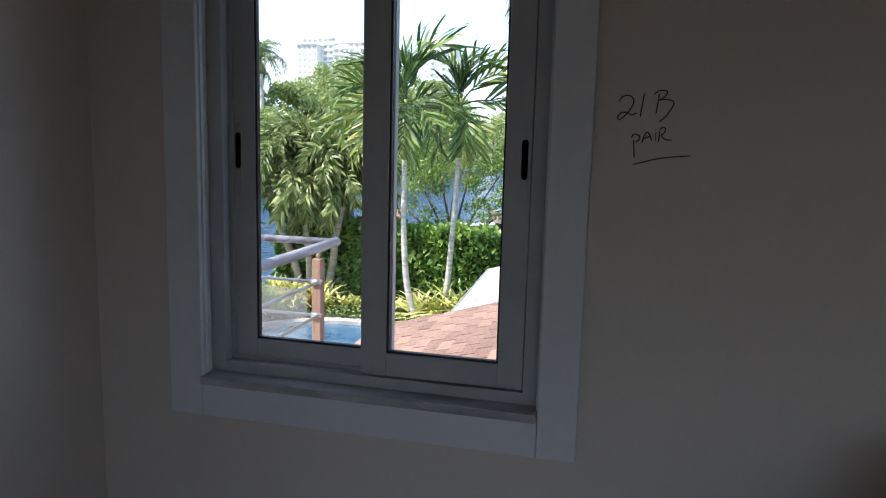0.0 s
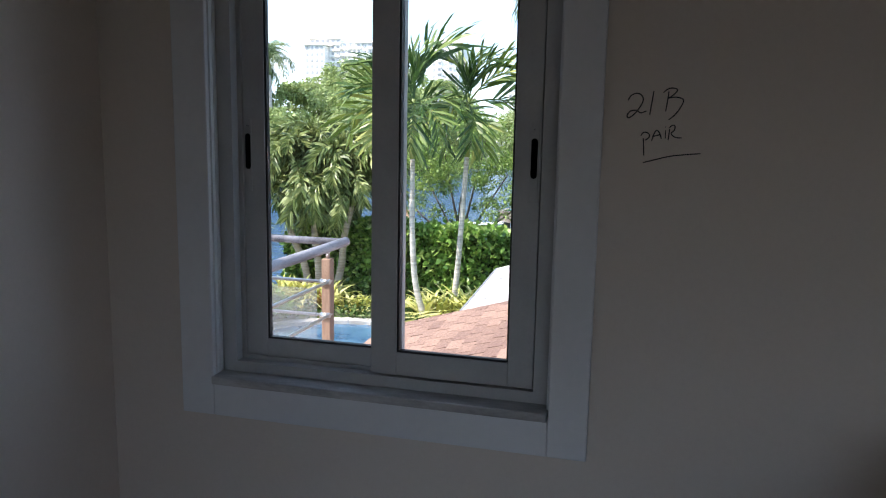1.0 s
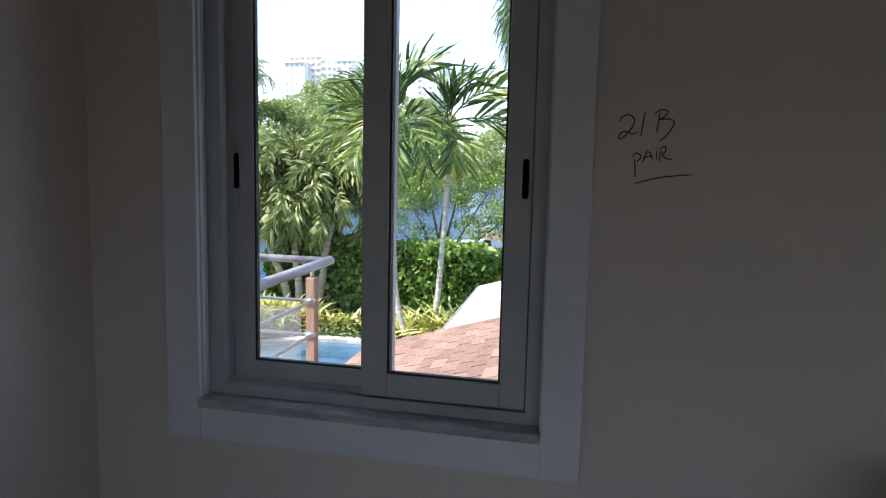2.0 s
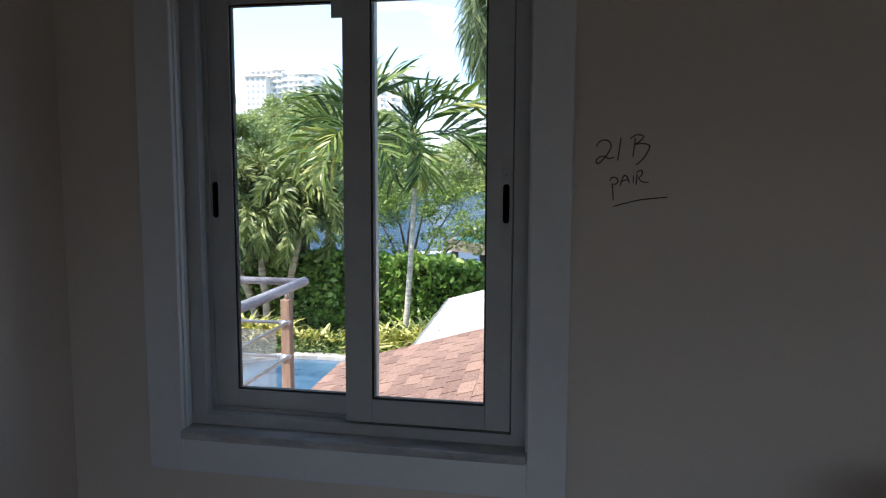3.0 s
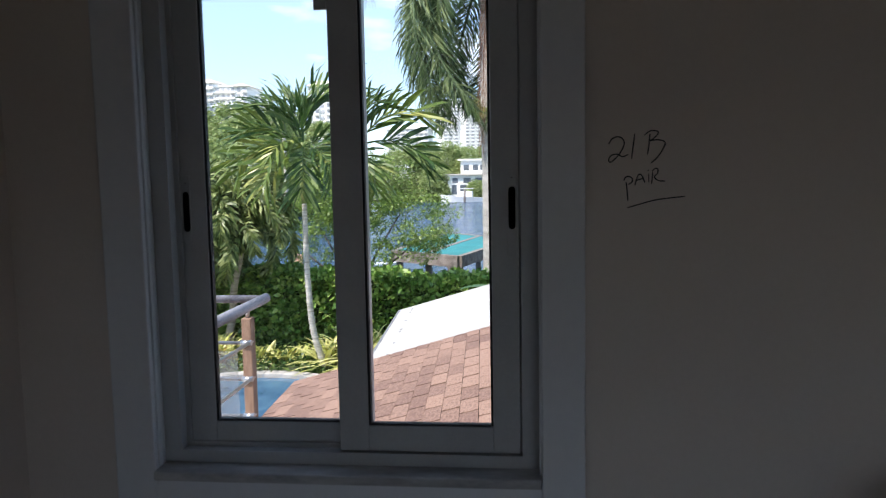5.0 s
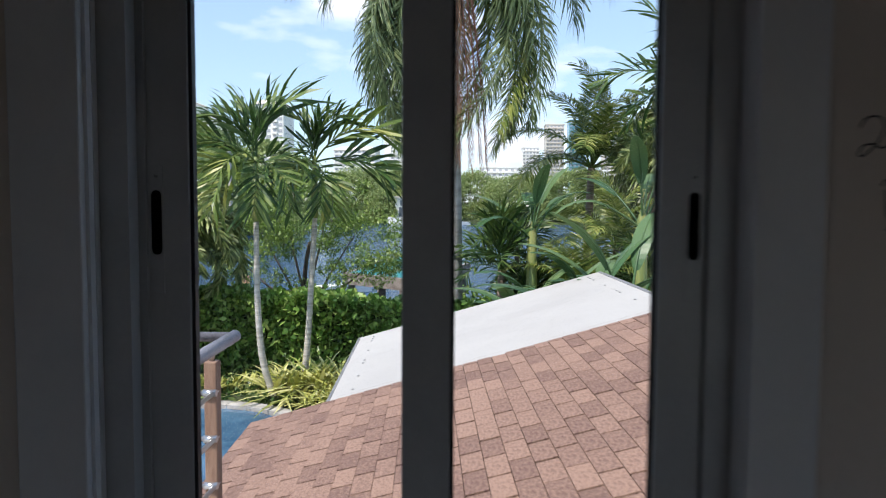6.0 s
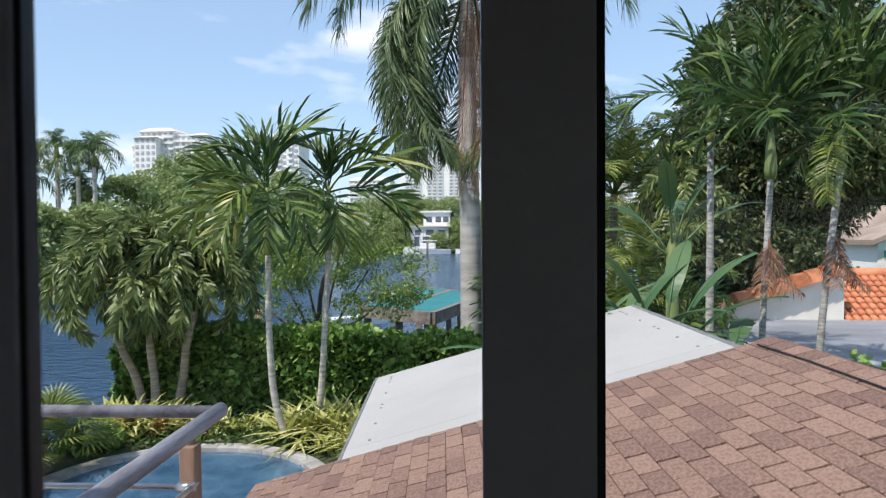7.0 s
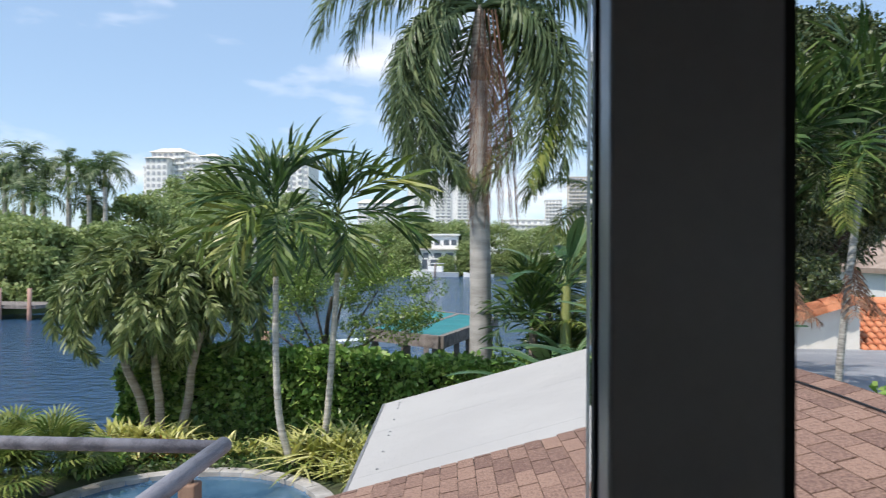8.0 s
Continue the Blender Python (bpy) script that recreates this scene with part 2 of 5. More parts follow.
STRAP = foliage("variegated_strap", (0.20, 0.24, 0.05), (0.50, 0.50, 0.14), (0.76, 0.72, 0.34), 0.4, 0.15)
STRAPR = foliage("orange_strap", (0.22, 0.10, 0.03), (0.40, 0.18, 0.05), (0.50, 0.34, 0.10), 0.4, 0.25)
BANANA = foliage("broad_leaf", (0.03, 0.08, 0.03), (0.07, 0.15, 0.06), (0.14, 0.22, 0.09), 0.35, 0.2, False)
# near-black: the shade deep between the hedge leaves, put into the colour
CORE = surface("hedge_inner_shade", (0.010, 0.018, 0.006), (0.02, 0.032, 0.012), 0.95, 3, 20, 0.5)
TEAL = surface("teal_fabric", (0.012, 0.17, 0.18), (0.025, 0.24, 0.24), 0.7, 1.0, 20, 0.1)
TIMBER = surface("grey_timber", (0.16, 0.13, 0.11), (0.30, 0.26, 0.23), 0.85, 5, 40, 0.3)
ORANGE = surface("terracotta", (0.50, 0.15, 0.065), (0.72, 0.30, 0.15), 0.75, 3, 40, 0.1, obj=0.25)
FLATROOF = surface("grey_membrane", (0.24, 0.25, 0.27), (0.42, 0.43, 0.45), 0.6, 0.5, 6, 0.05, stretch=(0.4, 1.6, 1))
WHITE = surface("white_render", (0.88, 0.86, 0.81), (0.92, 0.90, 0.86), 0.8, 0.05, 1.0, 0.0)
BEIGE = surface("pale_concrete", (0.64, 0.58, 0.50), (0.74, 0.68, 0.60), 0.8, 0.05, 1.0, 0.0)
# dark panes lightened to grey: the haze before them is in the colour
FARWIN = surface("haze_tinted_window", (0.40, 0.41, 0.43), (0.55, 0.55, 0.56), 0.4, 0.2, 3, 0.0)
DARKWIN = surface("far_window", (0.10, 0.12, 0.14), (0.18, 0.20, 0.22), 0.2, 0.2, 3, 0.0)
TEALGLASS = surface("teal_curtain_wall", (0.10, 0.26, 0.30), (0.16, 0.36, 0.40), 0.15, 0.05, 1, 0.0)
GREENP = surface("green_paint", (0.02, 0.25, 0.18), (0.04, 0.32, 0.24), 0.5, 2, 20, 0.05)
BROWNROOF = surface("brown_roof", (0.28, 0.20, 0.15), (0.40, 0.31, 0.24), 0.9, 1, 12, 0.2)
GEL = surface("white_gelcoat", (0.78, 0.78, 0.77), (0.84, 0.84, 0.83), 0.3, 1, 10, 0.0)
PINK = surface("brick_render", (0.40, 0.22, 0.16), (0.52, 0.32, 0.25), 0.85, 1, 10, 0.1)

GLASS = bpy.data.materials.new("window_glass")
GLASS.use_nodes = True
_p = GLASS.node_tree.nodes["Principled BSDF"]
_p.inputs["Transmission Weight"].default_value, _p.inputs["Roughness"].default_value, _p.inputs["IOR"].default_value = 1.0, 0.0, 1.16
_p.inputs["Base Color"].default_value = (0.97, 0.985, 0.98, 1)

ACRYLIC = bpy.data.materials.new("clear_acrylic")
ACRYLIC.use_nodes = True
_n, _l = ACRYLIC.node_tree.nodes, ACRYLIC.node_tree.links
_n["Principled BSDF"].inputs["Base Color"].default_value = (0.30, 0.31, 0.33, 1)
_n["Principled BSDF"].inputs["Roughness"].default_value = 0.05
_t, _m = _n.new("ShaderNodeBsdfTransparent"), _n.new("ShaderNodeMixShader")
_m.inputs[0].default_value = 0.22
_l.new(_t.outputs[0], _m.inputs[1])
_l.new(_n["Principled BSDF"].outputs[0], _m.inputs[2])
_l.new(_m.outputs[0], _n["Material Output"].inputs["Surface"])

WATER = bpy.data.materials.new("canal_water")
WATER.use_nodes = True
_n, _l = WATER.node_tree.nodes, WATER.node_tree.links
_p = _n["Principled BSDF"]
_p.inputs["Base Color"].default_value = (0.015, 0.045, 0.085, 1)
_p.inputs["Roughness"].default_value = 0.12
_tc, _mp = _n.new("ShaderNodeTexCoord"), _n.new("ShaderNodeMapping")
_mp.inputs["Scale"].default_value = (0.9, 1.3, 1)
_w1, _w2 = _n.new("ShaderNodeTexNoise"), _n.new("ShaderNodeTexNoise")
_w1.inputs["Scale"].default_value, _w1.inputs["Detail"].default_value = 1.7, 6
_w2.inputs["Scale"].default_value, _w2.inputs["Detail"].default_value = 0.08, 3
_bp = _n.new("ShaderNodeBump")
_bp.inputs["Strength"].default_value, _bp.inputs["Distance"].default_value = 0.9, 0.35
_l.new(_tc.outputs["Object"], _mp.inputs[0])
_l.new(_mp.outputs[0], _w1.inputs["Vector"])
_l.new(_mp.outputs[0], _w2.inputs["Vector"])
_l.new(_w1.outputs["Fac"], _bp.inputs["Height"])
_l.new(_bp.outputs[0], _p.inputs["Normal"])
_mx = _n.new("ShaderNodeMixRGB")
_mx.inputs[1].default_value, _mx.inputs[2].default_value = (0.02, 0.055, 0.11, 1), (0.035, 0.09, 0.17, 1)
_l.new(_w2.outputs["Fac"], _mx.inputs[0])
_l.new(_mx.outputs[0], _p.inputs["Base Color"])

# ---------- the room ----------
YI, YO = 1.873, 2.10                      # inner and outer face of the window wall
OX0, OX1, OZ0, OZ1 = -1.155, -0.16, 0.745, 2.11
RX0, RX1, RY0, RZ1 = -1.53, 3.4, -2.9, 2.65
bm = bmesh.new()
box(bm, RX0 - 0.22, OX0, YI, YO, -0.3, RZ1)
box(bm, OX1, RX1 + 0.22, YI, YO, -0.3, RZ1)
box(bm, OX0, OX1, YI, YO, -0.3, OZ0)
box(bm, OX0, OX1, YI, YO, OZ1, RZ1)
tagged(part("wall_north", bm, WALL), "off-white painted wall with a window", "wall", kind="structure")
bm = bmesh.new()                          # side wall; its opening, out of view, is added for light from the left
box(bm, RX0 - 0.22, RX0, 0.5, YI, -0.3, RZ1)
box(bm, RX0 - 0.22, RX0, RY0, -0.3, -0.3, RZ1)
box(bm, RX0 - 0.22, RX0, -0.3, 0.5, 1.1, RZ1)
box(bm, RX0 - 0.22, RX0, -0.3, 0.5, -0.3, 0.0)
tagged(part("wall_west", bm, WALL), "off-white painted side wall", "wall", kind="structure")
tagged(part("wall_east", boxm(RX1, RX1 + 0.22, RY0, YI, -0.3, RZ1), WALL), "off-white painted side wall", "wall", kind="structure")
bm = bmesh.new()                          # unseen back wall; its wide opening is added to light the room
box(bm, RX0 - 0.22, 0.5, RY0 - 0.22, RY0, -0.3, RZ1)
box(bm, 3.2, RX1 + 0.22, RY0 - 0.22, RY0, -0.3, RZ1)
box(bm, 0.5, 3.2, RY0 - 0.22, RY0, 1.72, RZ1)
box(bm, 0.5, 3.2, RY0 - 0.22, RY0, -0.3, 0.4)
tagged(part("wall_south", bm, WALL), "off-white painted back wall", "wall", kind="structure")
tagged(part("floor", boxm(RX0, RX1, RY0, YI, -0.3, 0.0), FLOOR), "brown tiled floor", "floor", kind="structure")
# ceiling out of view, kept dark to dim the top of the walls
tagged(part("ceiling", boxm(RX0 - 0.9, RX1 + 0.5, RY0 - 0.5, YO + 0.05, RZ1, RZ1 + 0.3), CEIL), "unseen ceiling, coloured dark brown to cut bounced light", "ceiling", kind="structure")
# canopy added out of view; it keeps the sun off the side opening
tagged(part("shade_canopy", boxm(RX0 - 1.8, RX0 - 0.23, -2.4, 1.5, 2.3, 2.45), CEIL), "unseen brown canopy added to shade the side opening", "canopy", kind="structure")

# casing round the window
cas = tagged(new("window_casing"), "white painted flat window casing", "casing", kind="structure")
for nm, a in (("casing_board", (OX0 - 0.108, OX0, 1.844, YI, 0.645, 2.22)), ("casing_board", (OX1, OX1 + 0.104, 1.844, YI, 0.645, 2.22)),
              ("casing_board", (OX0, OX1, 1.844, YI, 0.645, OZ0)), ("casing_board", (OX0, OX1, 1.844, YI, OZ1, 2.22))):
    part(nm, boxm(*a, bevel=0.003), TRIM, cas)
for x0, x1 in ((OX0, OX0 + 0.006), (OX1 - 0.006, OX1)):
    bm = boxm(x0, x1, 1.858, 1.872, OZ0 + 0.027, OZ1)
    box(bm, x0, x1 - 0.002 if x0 == OX0 else x1, 1.879, 1.893, OZ0 + 0.027, OZ1)
    part("jamb_bead", bm, TRIM, cas)
sill = part("window_sill", boxm(OX0 + 0.002, OX1 - 0.002, 1.826, 1.905, OZ0 + 0.001, OZ0 + 0.026, bevel=0.004), MARBLE)
tagged(sill, "grey veined marble window sill", "sill", kind="structure")

# sliding window: outer frame and two sashes
win = tagged(new("window_1"), "white aluminium sliding window with two glazed sashes", "window", kind="structure")
FX0, FX1, FZ0, FZ1 = OX0 + 0.002, OX1 - 0.002, OZ0 + 0.026, OZ1 - 0.002
bm = bmesh.new()
for y0, y1, w in ((1.897, 1.93, 0.046), (1.936, 1.945, 0.056), (2.007, 2.045, 0.046)):
    box(bm, FX0, FX0 + w, y0, y1, FZ0, FZ1)
    box(bm, FX1 - w, FX1, y0, y1, FZ0, FZ1)
    box(bm, FX0 + w, FX1 - w, y0, y1, FZ0, FZ0 + w - 0.014)
    box(bm, FX0 + w, FX1 - w, y0, y1, FZ1 - w, FZ1)
box(bm, FX0, FX0 + 0.012, 1.93, 2.007, FZ0, FZ1)
box(bm, FX1 - 0.012, FX1, 1.93, 2.007, FZ0, FZ1)
box(bm, FX0, FX1, 1.93, 2.007, FZ0, FZ0 + 0.01)
box(bm, FX0, FX1, 1.93, 2.007, FZ1 - 0.01, FZ1)
part("window_frame", bm, ALU, win)


def sash(x0, x1, gx0, gx1, z0, z1, gz0, gz1, y0, y1, hx, hw, gl=0.006, gr=0.006):
    s = bmesh.new()
    box(s, x0, gx0, y0, y1, z0, z1, bevel=0.002)
    box(s, gx1, x1, y0, y1, z0, z1, bevel=0.002)
    box(s, gx0, gx1, y0, y1, z0, gz0, bevel=0.002)
    box(s, gx0, gx1, y0, y1, gz1, z1, bevel=0.002)
    ob = part("sash", s, ALU, win)
    g = bmesh.new()
    yg = y1 - 0.013
    for a in ((gx0, gx0 + gl, gz0, gz1), (gx1 - gr, gx1, gz0, gz1), (gx0 + gl, gx1 - gr, gz0, gz0 + 0.006), (gx0 + gl, gx1 - gr, gz1 - 0.006, gz1)):
        box(g, a[0], a[1], yg - 0.006 if a[1] == gx1 else y0 + 0.004, yg + 0.006, a[2], a[3])
    part("gasket", g, RUBBER, ob, "black rubber glazing gasket")
    pane = part("pane", boxm(gx0 + 0.003, gx1 - 0.003, yg - 0.003, yg + 0.003, gz0 + 0.003, gz1 - 0.003), GLASS, ob, "clear glass pane")
    pane.visible_shadow = False
    part("handle_plate", boxm(hx - hw, hx + hw, y0 - 0.002, y0 + 0.001, 1.315, 1.527, bevel=0.0008), ALU, ob)
    sl = bmesh.new()
    for zc, sg in ((1.388, -1), (1.476, 1)):
        r = [sl.verts.new((hx + 0.0085 * math.cos(t), y0 - 0.0035, zc + sg * 0.0085 * math.sin(t))) for t in (math.pi * k / 8 for k in range(9))]
        sl.faces.new(r)
    v = [sl.verts.new(q) for q in ((hx - 0.0085, y0 - 0.0035, 1.388), (hx + 0.0085, y0 - 0.0035, 1.388), (hx + 0.0085, y0 - 0.0035, 1.476), (hx - 0.0085, y0 - 0.0035, 1.476))]
    sl.faces.new(v)
    bmesh.ops.solidify(sl, geom=sl.faces[:], thickness=0.003)
    part("finger_pull", sl, RUBBER, ob, "recessed black finger pull")
    part("screw", lathe(bmesh.new(), ((0.0001, 0.0), (0.0022, 0.0), (0.0022, 0.003))), RUBBER, ob).matrix_basis = pose(hx, y0 - 0.002, 1.507, 90, 0, 0)
    return ob


sash(-0.680, -0.2115, -0.603, -0.281, 0.807, 2.055, 0.874, 1.976, 1.905, 1.934, -0.229, 0.0115)
left_sash = sash(-1.122, -0.60, -1.030, -0.677, 0.800, 2.06, 0.866, 1.984, 1.947, 1.976, -1.083, 0.0105, gr=0.002)
part("interlock", boxm(-0.677, -0.645, 1.9765, 2.003, 0.803, 2.057, bevel=0.001), ALU, left_sash)
part("latch", boxm(-0.722, -0.688, 1.936, 1.9465, 1.935, 1.995, bevel=0.003), ALU, left_sash)

# marker writing on the wall
note = tagged(new("wall_writing"), "hand-drawn black marker note reading 21B PAIR, underlined", "writing")


def pen(x, z, way):
    """One stroke of the marker: its lower left corner on the wall, then the way in millimetres."""
    n_ = len(way) - 1
    line = spline([(x + a / 1000, YI - 0.0008, z + b / 1000) for a, b in way], 3) if n_ > 1 else [Vector((x + a / 1000, YI - 0.0008, z + b / 1000)) for a, b in way]
    part("pen_stroke", tube(bmesh.new(), line, [0.0015 if 0 < q < len(line) - 1 else 0.0011 for q in range(len(line))], 6), MARKER, note)


pen(0.001, 1.5395, [(0, 41), (6, 52), (18, 58), (30, 55), (36, 44), (32, 30), (21, 13), (7, 0), (1, 0), (0, 6), (7, 15), (21, 17), (32, 11), (45, 16)])  # digit two
pen(0.054, 1.5455, [(7, 58), (4, 33), (0, 0)])  # digit one
pen(0.091, 1.5545, [(5, 48), (3, 25), (0, 0)])  # stem of the B
pen(0.083, 1.5345, [(0, 65), (14, 75), (30, 74), (31, 67), (20, 56), (13, 52), (29, 54), (44, 51), (48, 44), (41, 28), (29, 11), (16, 0)])  # bows of the B
pen(0.042, 1.4465, [(0, 43), (2, 23), (4, 0)])  # stem of the P
pen(0.036, 1.4845, [(0, 10), (5, 18), (13, 19), (20, 14), (19, 6), (11, 0)])  # bow of the P
pen(0.062, 1.4825, [(0, 0), (4, 15), (8, 24), (12, 26), (18, 20), (23, 6)])  # sides of the A
pen(0.063, 1.4925, [(0, 0), (10, 4), (19, 6)])  # bar of the A
pen(0.094, 1.4895, [(0, 20), (0, 0)])  # stem of the I
pen(0.092, 1.5165, [(0, 1), (2, 0)])  # dot of the I
pen(0.101, 1.4855, [(2, 27), (1, 14), (0, 0)])  # stem of the R
pen(0.101, 1.4915, [(0, 23), (8, 30), (14, 28), (13, 18), (6, 10), (16, 1), (31, 0)])  # bow and leg of the R
pen(0.045, 1.4295, [(0, 0), (24, 7), (62, 17), (100, 22), (133, 25)])  # underline

# sofa against the wall
sofa = thing("sofa", "white upholstered sofa with rounded arms against the wall", "sofa")


def soft(name, x0, x1, y0, y1, z0, z1, bev, mat, parent):
    b = boxm(x0, x1, y0, y1, z0, z1)
    bmesh.ops.bevel(b, geom=b.edges[:], offset=bev, segments=4, profile=0.5, affect="EDGES")
    for f in b.faces:
        f.smooth = True
    return part(name, b, mat, parent)


soft("arm", 0.60, 0.82, 0.95, 1.78, 0.08, 0.705, 0.05, SOFA, sofa)
soft("arm", 2.45, 2.67, 0.95, 1.78, 0.08, 0.715, 0.05, SOFA, sofa)
soft("backrest", 0.82, 2.45, 1.58, 1.84, 0.08, 0.74, 0.06, SOFA, sofa)
soft("seat", 0.82, 2.45, 0.97, 1.58, 0.08, 0.44, 0.05, SOFA, sofa)
for x, y in ((0.66, 1.0), (2.6, 1.0), (0.66, 1.72), (2.6, 1.72)):
    part("leg", boxm(x - 0.025, x + 0.025, y - 0.025, y + 0.025, 0.0, 0.09), TIMBER, sofa)
cu = bmesh.new()
N = 12
grid = {}
for side in (1, -1):
    for i in range(N + 1):
        for j in range(N + 1):
            a, b = i / N * 2 - 1, j / N * 2 - 1
            bulge = 0.075 * ((1 - a * a) * (1 - b * b)) ** 0.45 + 0.004
            pin = 1 - 0.17 * (1 - abs(a) ** 2) * abs(b) - 0.17 * (1 - abs(b) ** 2) * abs(a)
            grid[side, i, j] = cu.verts.new((0.25 * a * pin, side * bulge, 0.25 * b * pin))
    for i in range(N):
        for j in range(N):
            q = [grid[side, i, j], grid[side, i + 1, j], grid[side, i + 1, j + 1], grid[side, i, j + 1]]
            cu.faces.new(q if side < 0 else q[::-1]).smooth = True
rim = [(i, 0) for i in range(N)] + [(N, j) for j in range(N)] + [(i, N) for i in range(N, 0, -1)] + [(0, j) for j in range(N, 0, -1)]
for k, (i, j) in enumerate(rim):
    i2, j2 = rim[(k + 1) % len(rim)]
    cu.faces.new((grid[1, i, j], grid[1, i2, j2], grid[-1, i2, j2], grid[-1, i, j]))
cushion = thing("throw_cushion", "grey textured throw cushion with pale piping on the sofa", "cushion")
cushion.matrix_basis = pose(0.865, 1.47, 0.665, -16, -9, 6) @ Matrix.Diagonal((0.78, 0.78, 0.78, 1))
part("cover", cu, CUSH, cushion)
pp = bmesh.new()
tube(pp, [(-0.25 * (1 - 0.17 * (1 - q * q)), 0, 0.25 * q * (1 - 0.17 * (1 - q * q))) for q in (1, 0.75, 0.5, 0.25, 0, -0.25, -0.5, -0.75, -1)], 0.008, 6)
part("piping", pp, PIPING, cushion, "pale braided piping")

# ---------- lower roof (its own axes: v up the slope, u along the courses) ----------
ROOF = pose(0, 0, 0, 0, 0, 2.8)
SL, Z0 = 0.28, 0.1745
VE, VR, U0, U1 = -2.021, 1.824, 2.23, 6.86
GRADE = -2.51                             # level of the garden


def rz(v):
    return Z0 + SL * v


roof = thing("shingle_roof", "lower roof of tan and brown asphalt shingles", "roof", kind="structure")
roof.matrix_basis = ROOF
SPREAD.discard(roof.name)                 # its shingles are laid on the roof's own axes
bm = bmesh.new()
hexa(bm, [(VE, U0, rz(VE) - 0.14), (VR, U0, rz(VR) - 0.14), (VR, U1, rz(VR) - 0.14), (VE, U1, rz(VE) - 0.14),
          (VE, U0, rz(VE) - 0.004), (VR, U0, rz(VR) - 0.004), (VR, U1, rz(VR) - 0.004), (VE, U1, rz(VE) - 0.004)])
hexa(bm, [(VR, U0, rz(VR) - 0.14), (VR + 3.6, U0, rz(VR) - 0.14 - 1.0), (VR + 3.6, U1, rz(VR) - 1.14), (VR, U1, rz(VR) - 0.14),
          (VR, U0, rz(VR) - 0.004), (VR + 3.6, U0, rz(VR) - 1.004), (VR + 3.6, U1, rz(VR) - 1.004), (VR, U1, rz(VR) - 0.004)])
part("roof_deck", bm, FELT, roof, "dark felt under the shingles")
# house walls under the lower roof
# dark slab added out of view: less sun bounces into the side opening
tagged(part("terrace", boxm(-5.8, RX0 - 0.23, RY0, YI, -0.3, -0.24), TIMBER), "unseen dark deck added beside the room to cut bounced light", "deck", kind="structure")
tagged(part("wall_lower", prism(bmesh.new(), [(-1.7, 2.1), (4.3, 2.1), (4.3, 6.4), (-1.9, 6.4)], GRADE, -0.6), STUCCO), "cream stucco lower house wall", "wall", kind="structure")
tagged(part("wall_house", boxm(-5.8, RX1 + 0.22, RY0, YI - 0.001, GRADE, -0.301), STUCCO), "cream stucco house wall below the room", "wall", kind="structure")

# white panel roof beyond the shingles
slab = thing("panel_roof", "white painted metal panel roof with screws along its edges", "roof")
slab.matrix_basis = ROOF
SV0, SV1, SU0, SU1, SZ = -1.551, 2.035, 6.62, 11.79, -0.177
pw = (SU1 - SU0) / 3


def sz(v):
    return SZ + SL * v


for k in range(3):
    a, b = SU0 + 0.004 + k * pw, SU0 + 0.003 + (k + 1) * pw - 0.003
    bm = bmesh.new()
    hexa(bm, [(SV0, a, sz(SV0) - 0.06), (SV1, a, sz(SV1) - 0.06), (SV1, b, sz(SV1) - 0.06), (SV0, b, sz(SV0) - 0.06),
              (SV0, a, sz(SV0) + 0.03), (SV1, a, sz(SV1) + 0.03), (SV1, b, sz(SV1) + 0.03), (SV0, b, sz(SV0) + 0.03)])
    part("panel", bm, PANEL, slab)
for v0, v1 in ((SV0 - 0.035, SV0 - 0.002), (SV1 + 0.002, SV1 + 0.045)):
    bm = bmesh.new()
    hexa(bm, [(v0, SU0, sz(v0) - 0.10), (v1, SU0, sz(v1) - 0.10), (v1, SU1, sz(v1) - 0.10), (v0, SU1, sz(v0) - 0.10),
              (v0, SU0, sz(v0) + 0.035), (v1, SU0, sz(v1) + 0.035), (v1, SU1, sz(v1) + 0.035), (v0, SU1, sz(v0) + 0.035)])
    part("edge_flashing", bm, EDGE, slab, "grey metal edge flashing")
sm = bpy.data.meshes.new("screw_head")
bm = lathe(bmesh.new(), ((0.018, 0.0), (0.018, 0.005), (0.012, 0.010), (0.001, 0.011)), 8)
bm.to_mesh(sm)
bm.free()
sm.materials.append(EDGE)
for v in (SV0 + 0.22, SV1 - 0.2):
    for u in (8.46, 9.07, 9.74, 9.91, 10.51, 11.18, 11.38, 11.53):
        shared("screw_head", sm, slab, pose(v, u, sz(v) + 0.03))
for x, y in ((-1.0, 8.6), (1.4, 8.8), (-1.6, 11.0), (1.0, 11.3)):
    part("post", boxm(x - 0.05, x + 0.05, y - 0.05, y + 0.05, GRADE, sz(x) - 0.3), TIMBER, slab).matrix_basis = ROOF.inverted()

# ---------- balcony and railing ----------
tagged(part("balcony", boxm(-5.8, -1.53, YO, 3.86, -0.34, -0.107), STUCCO), "cream balcony slab outside the house", "balcony", kind="structure")
tagged(part("balcony_wall", boxm(-5.75, -1.8, YO + 0.01, 3.75, GRADE, -0.341), STUCCO), "cream stucco wall under the balcony", "wall", kind="structure")
rail = thing("balcony_railing", "weathered grey handrail on brown posts with steel rails", "railing")
RCX, RCY, RZ = -1.55, 3.80, 0.895
part("handrail", tube(bmesh.new(), [(-5.7, RCY - 0.02, RZ), (-3.5, RCY - 0.01, RZ + 0.004), (RCX, RCY, RZ)], 0.021, 12), RAILWOOD, rail)
part("handrail", tube(bmesh.new(), [(RCX, RCY + 0.02, RZ + 0.002), (RCX + 0.003, 3.2, RZ), (RCX, YO, RZ)], 0.026, 12), RAILWOOD, rail)
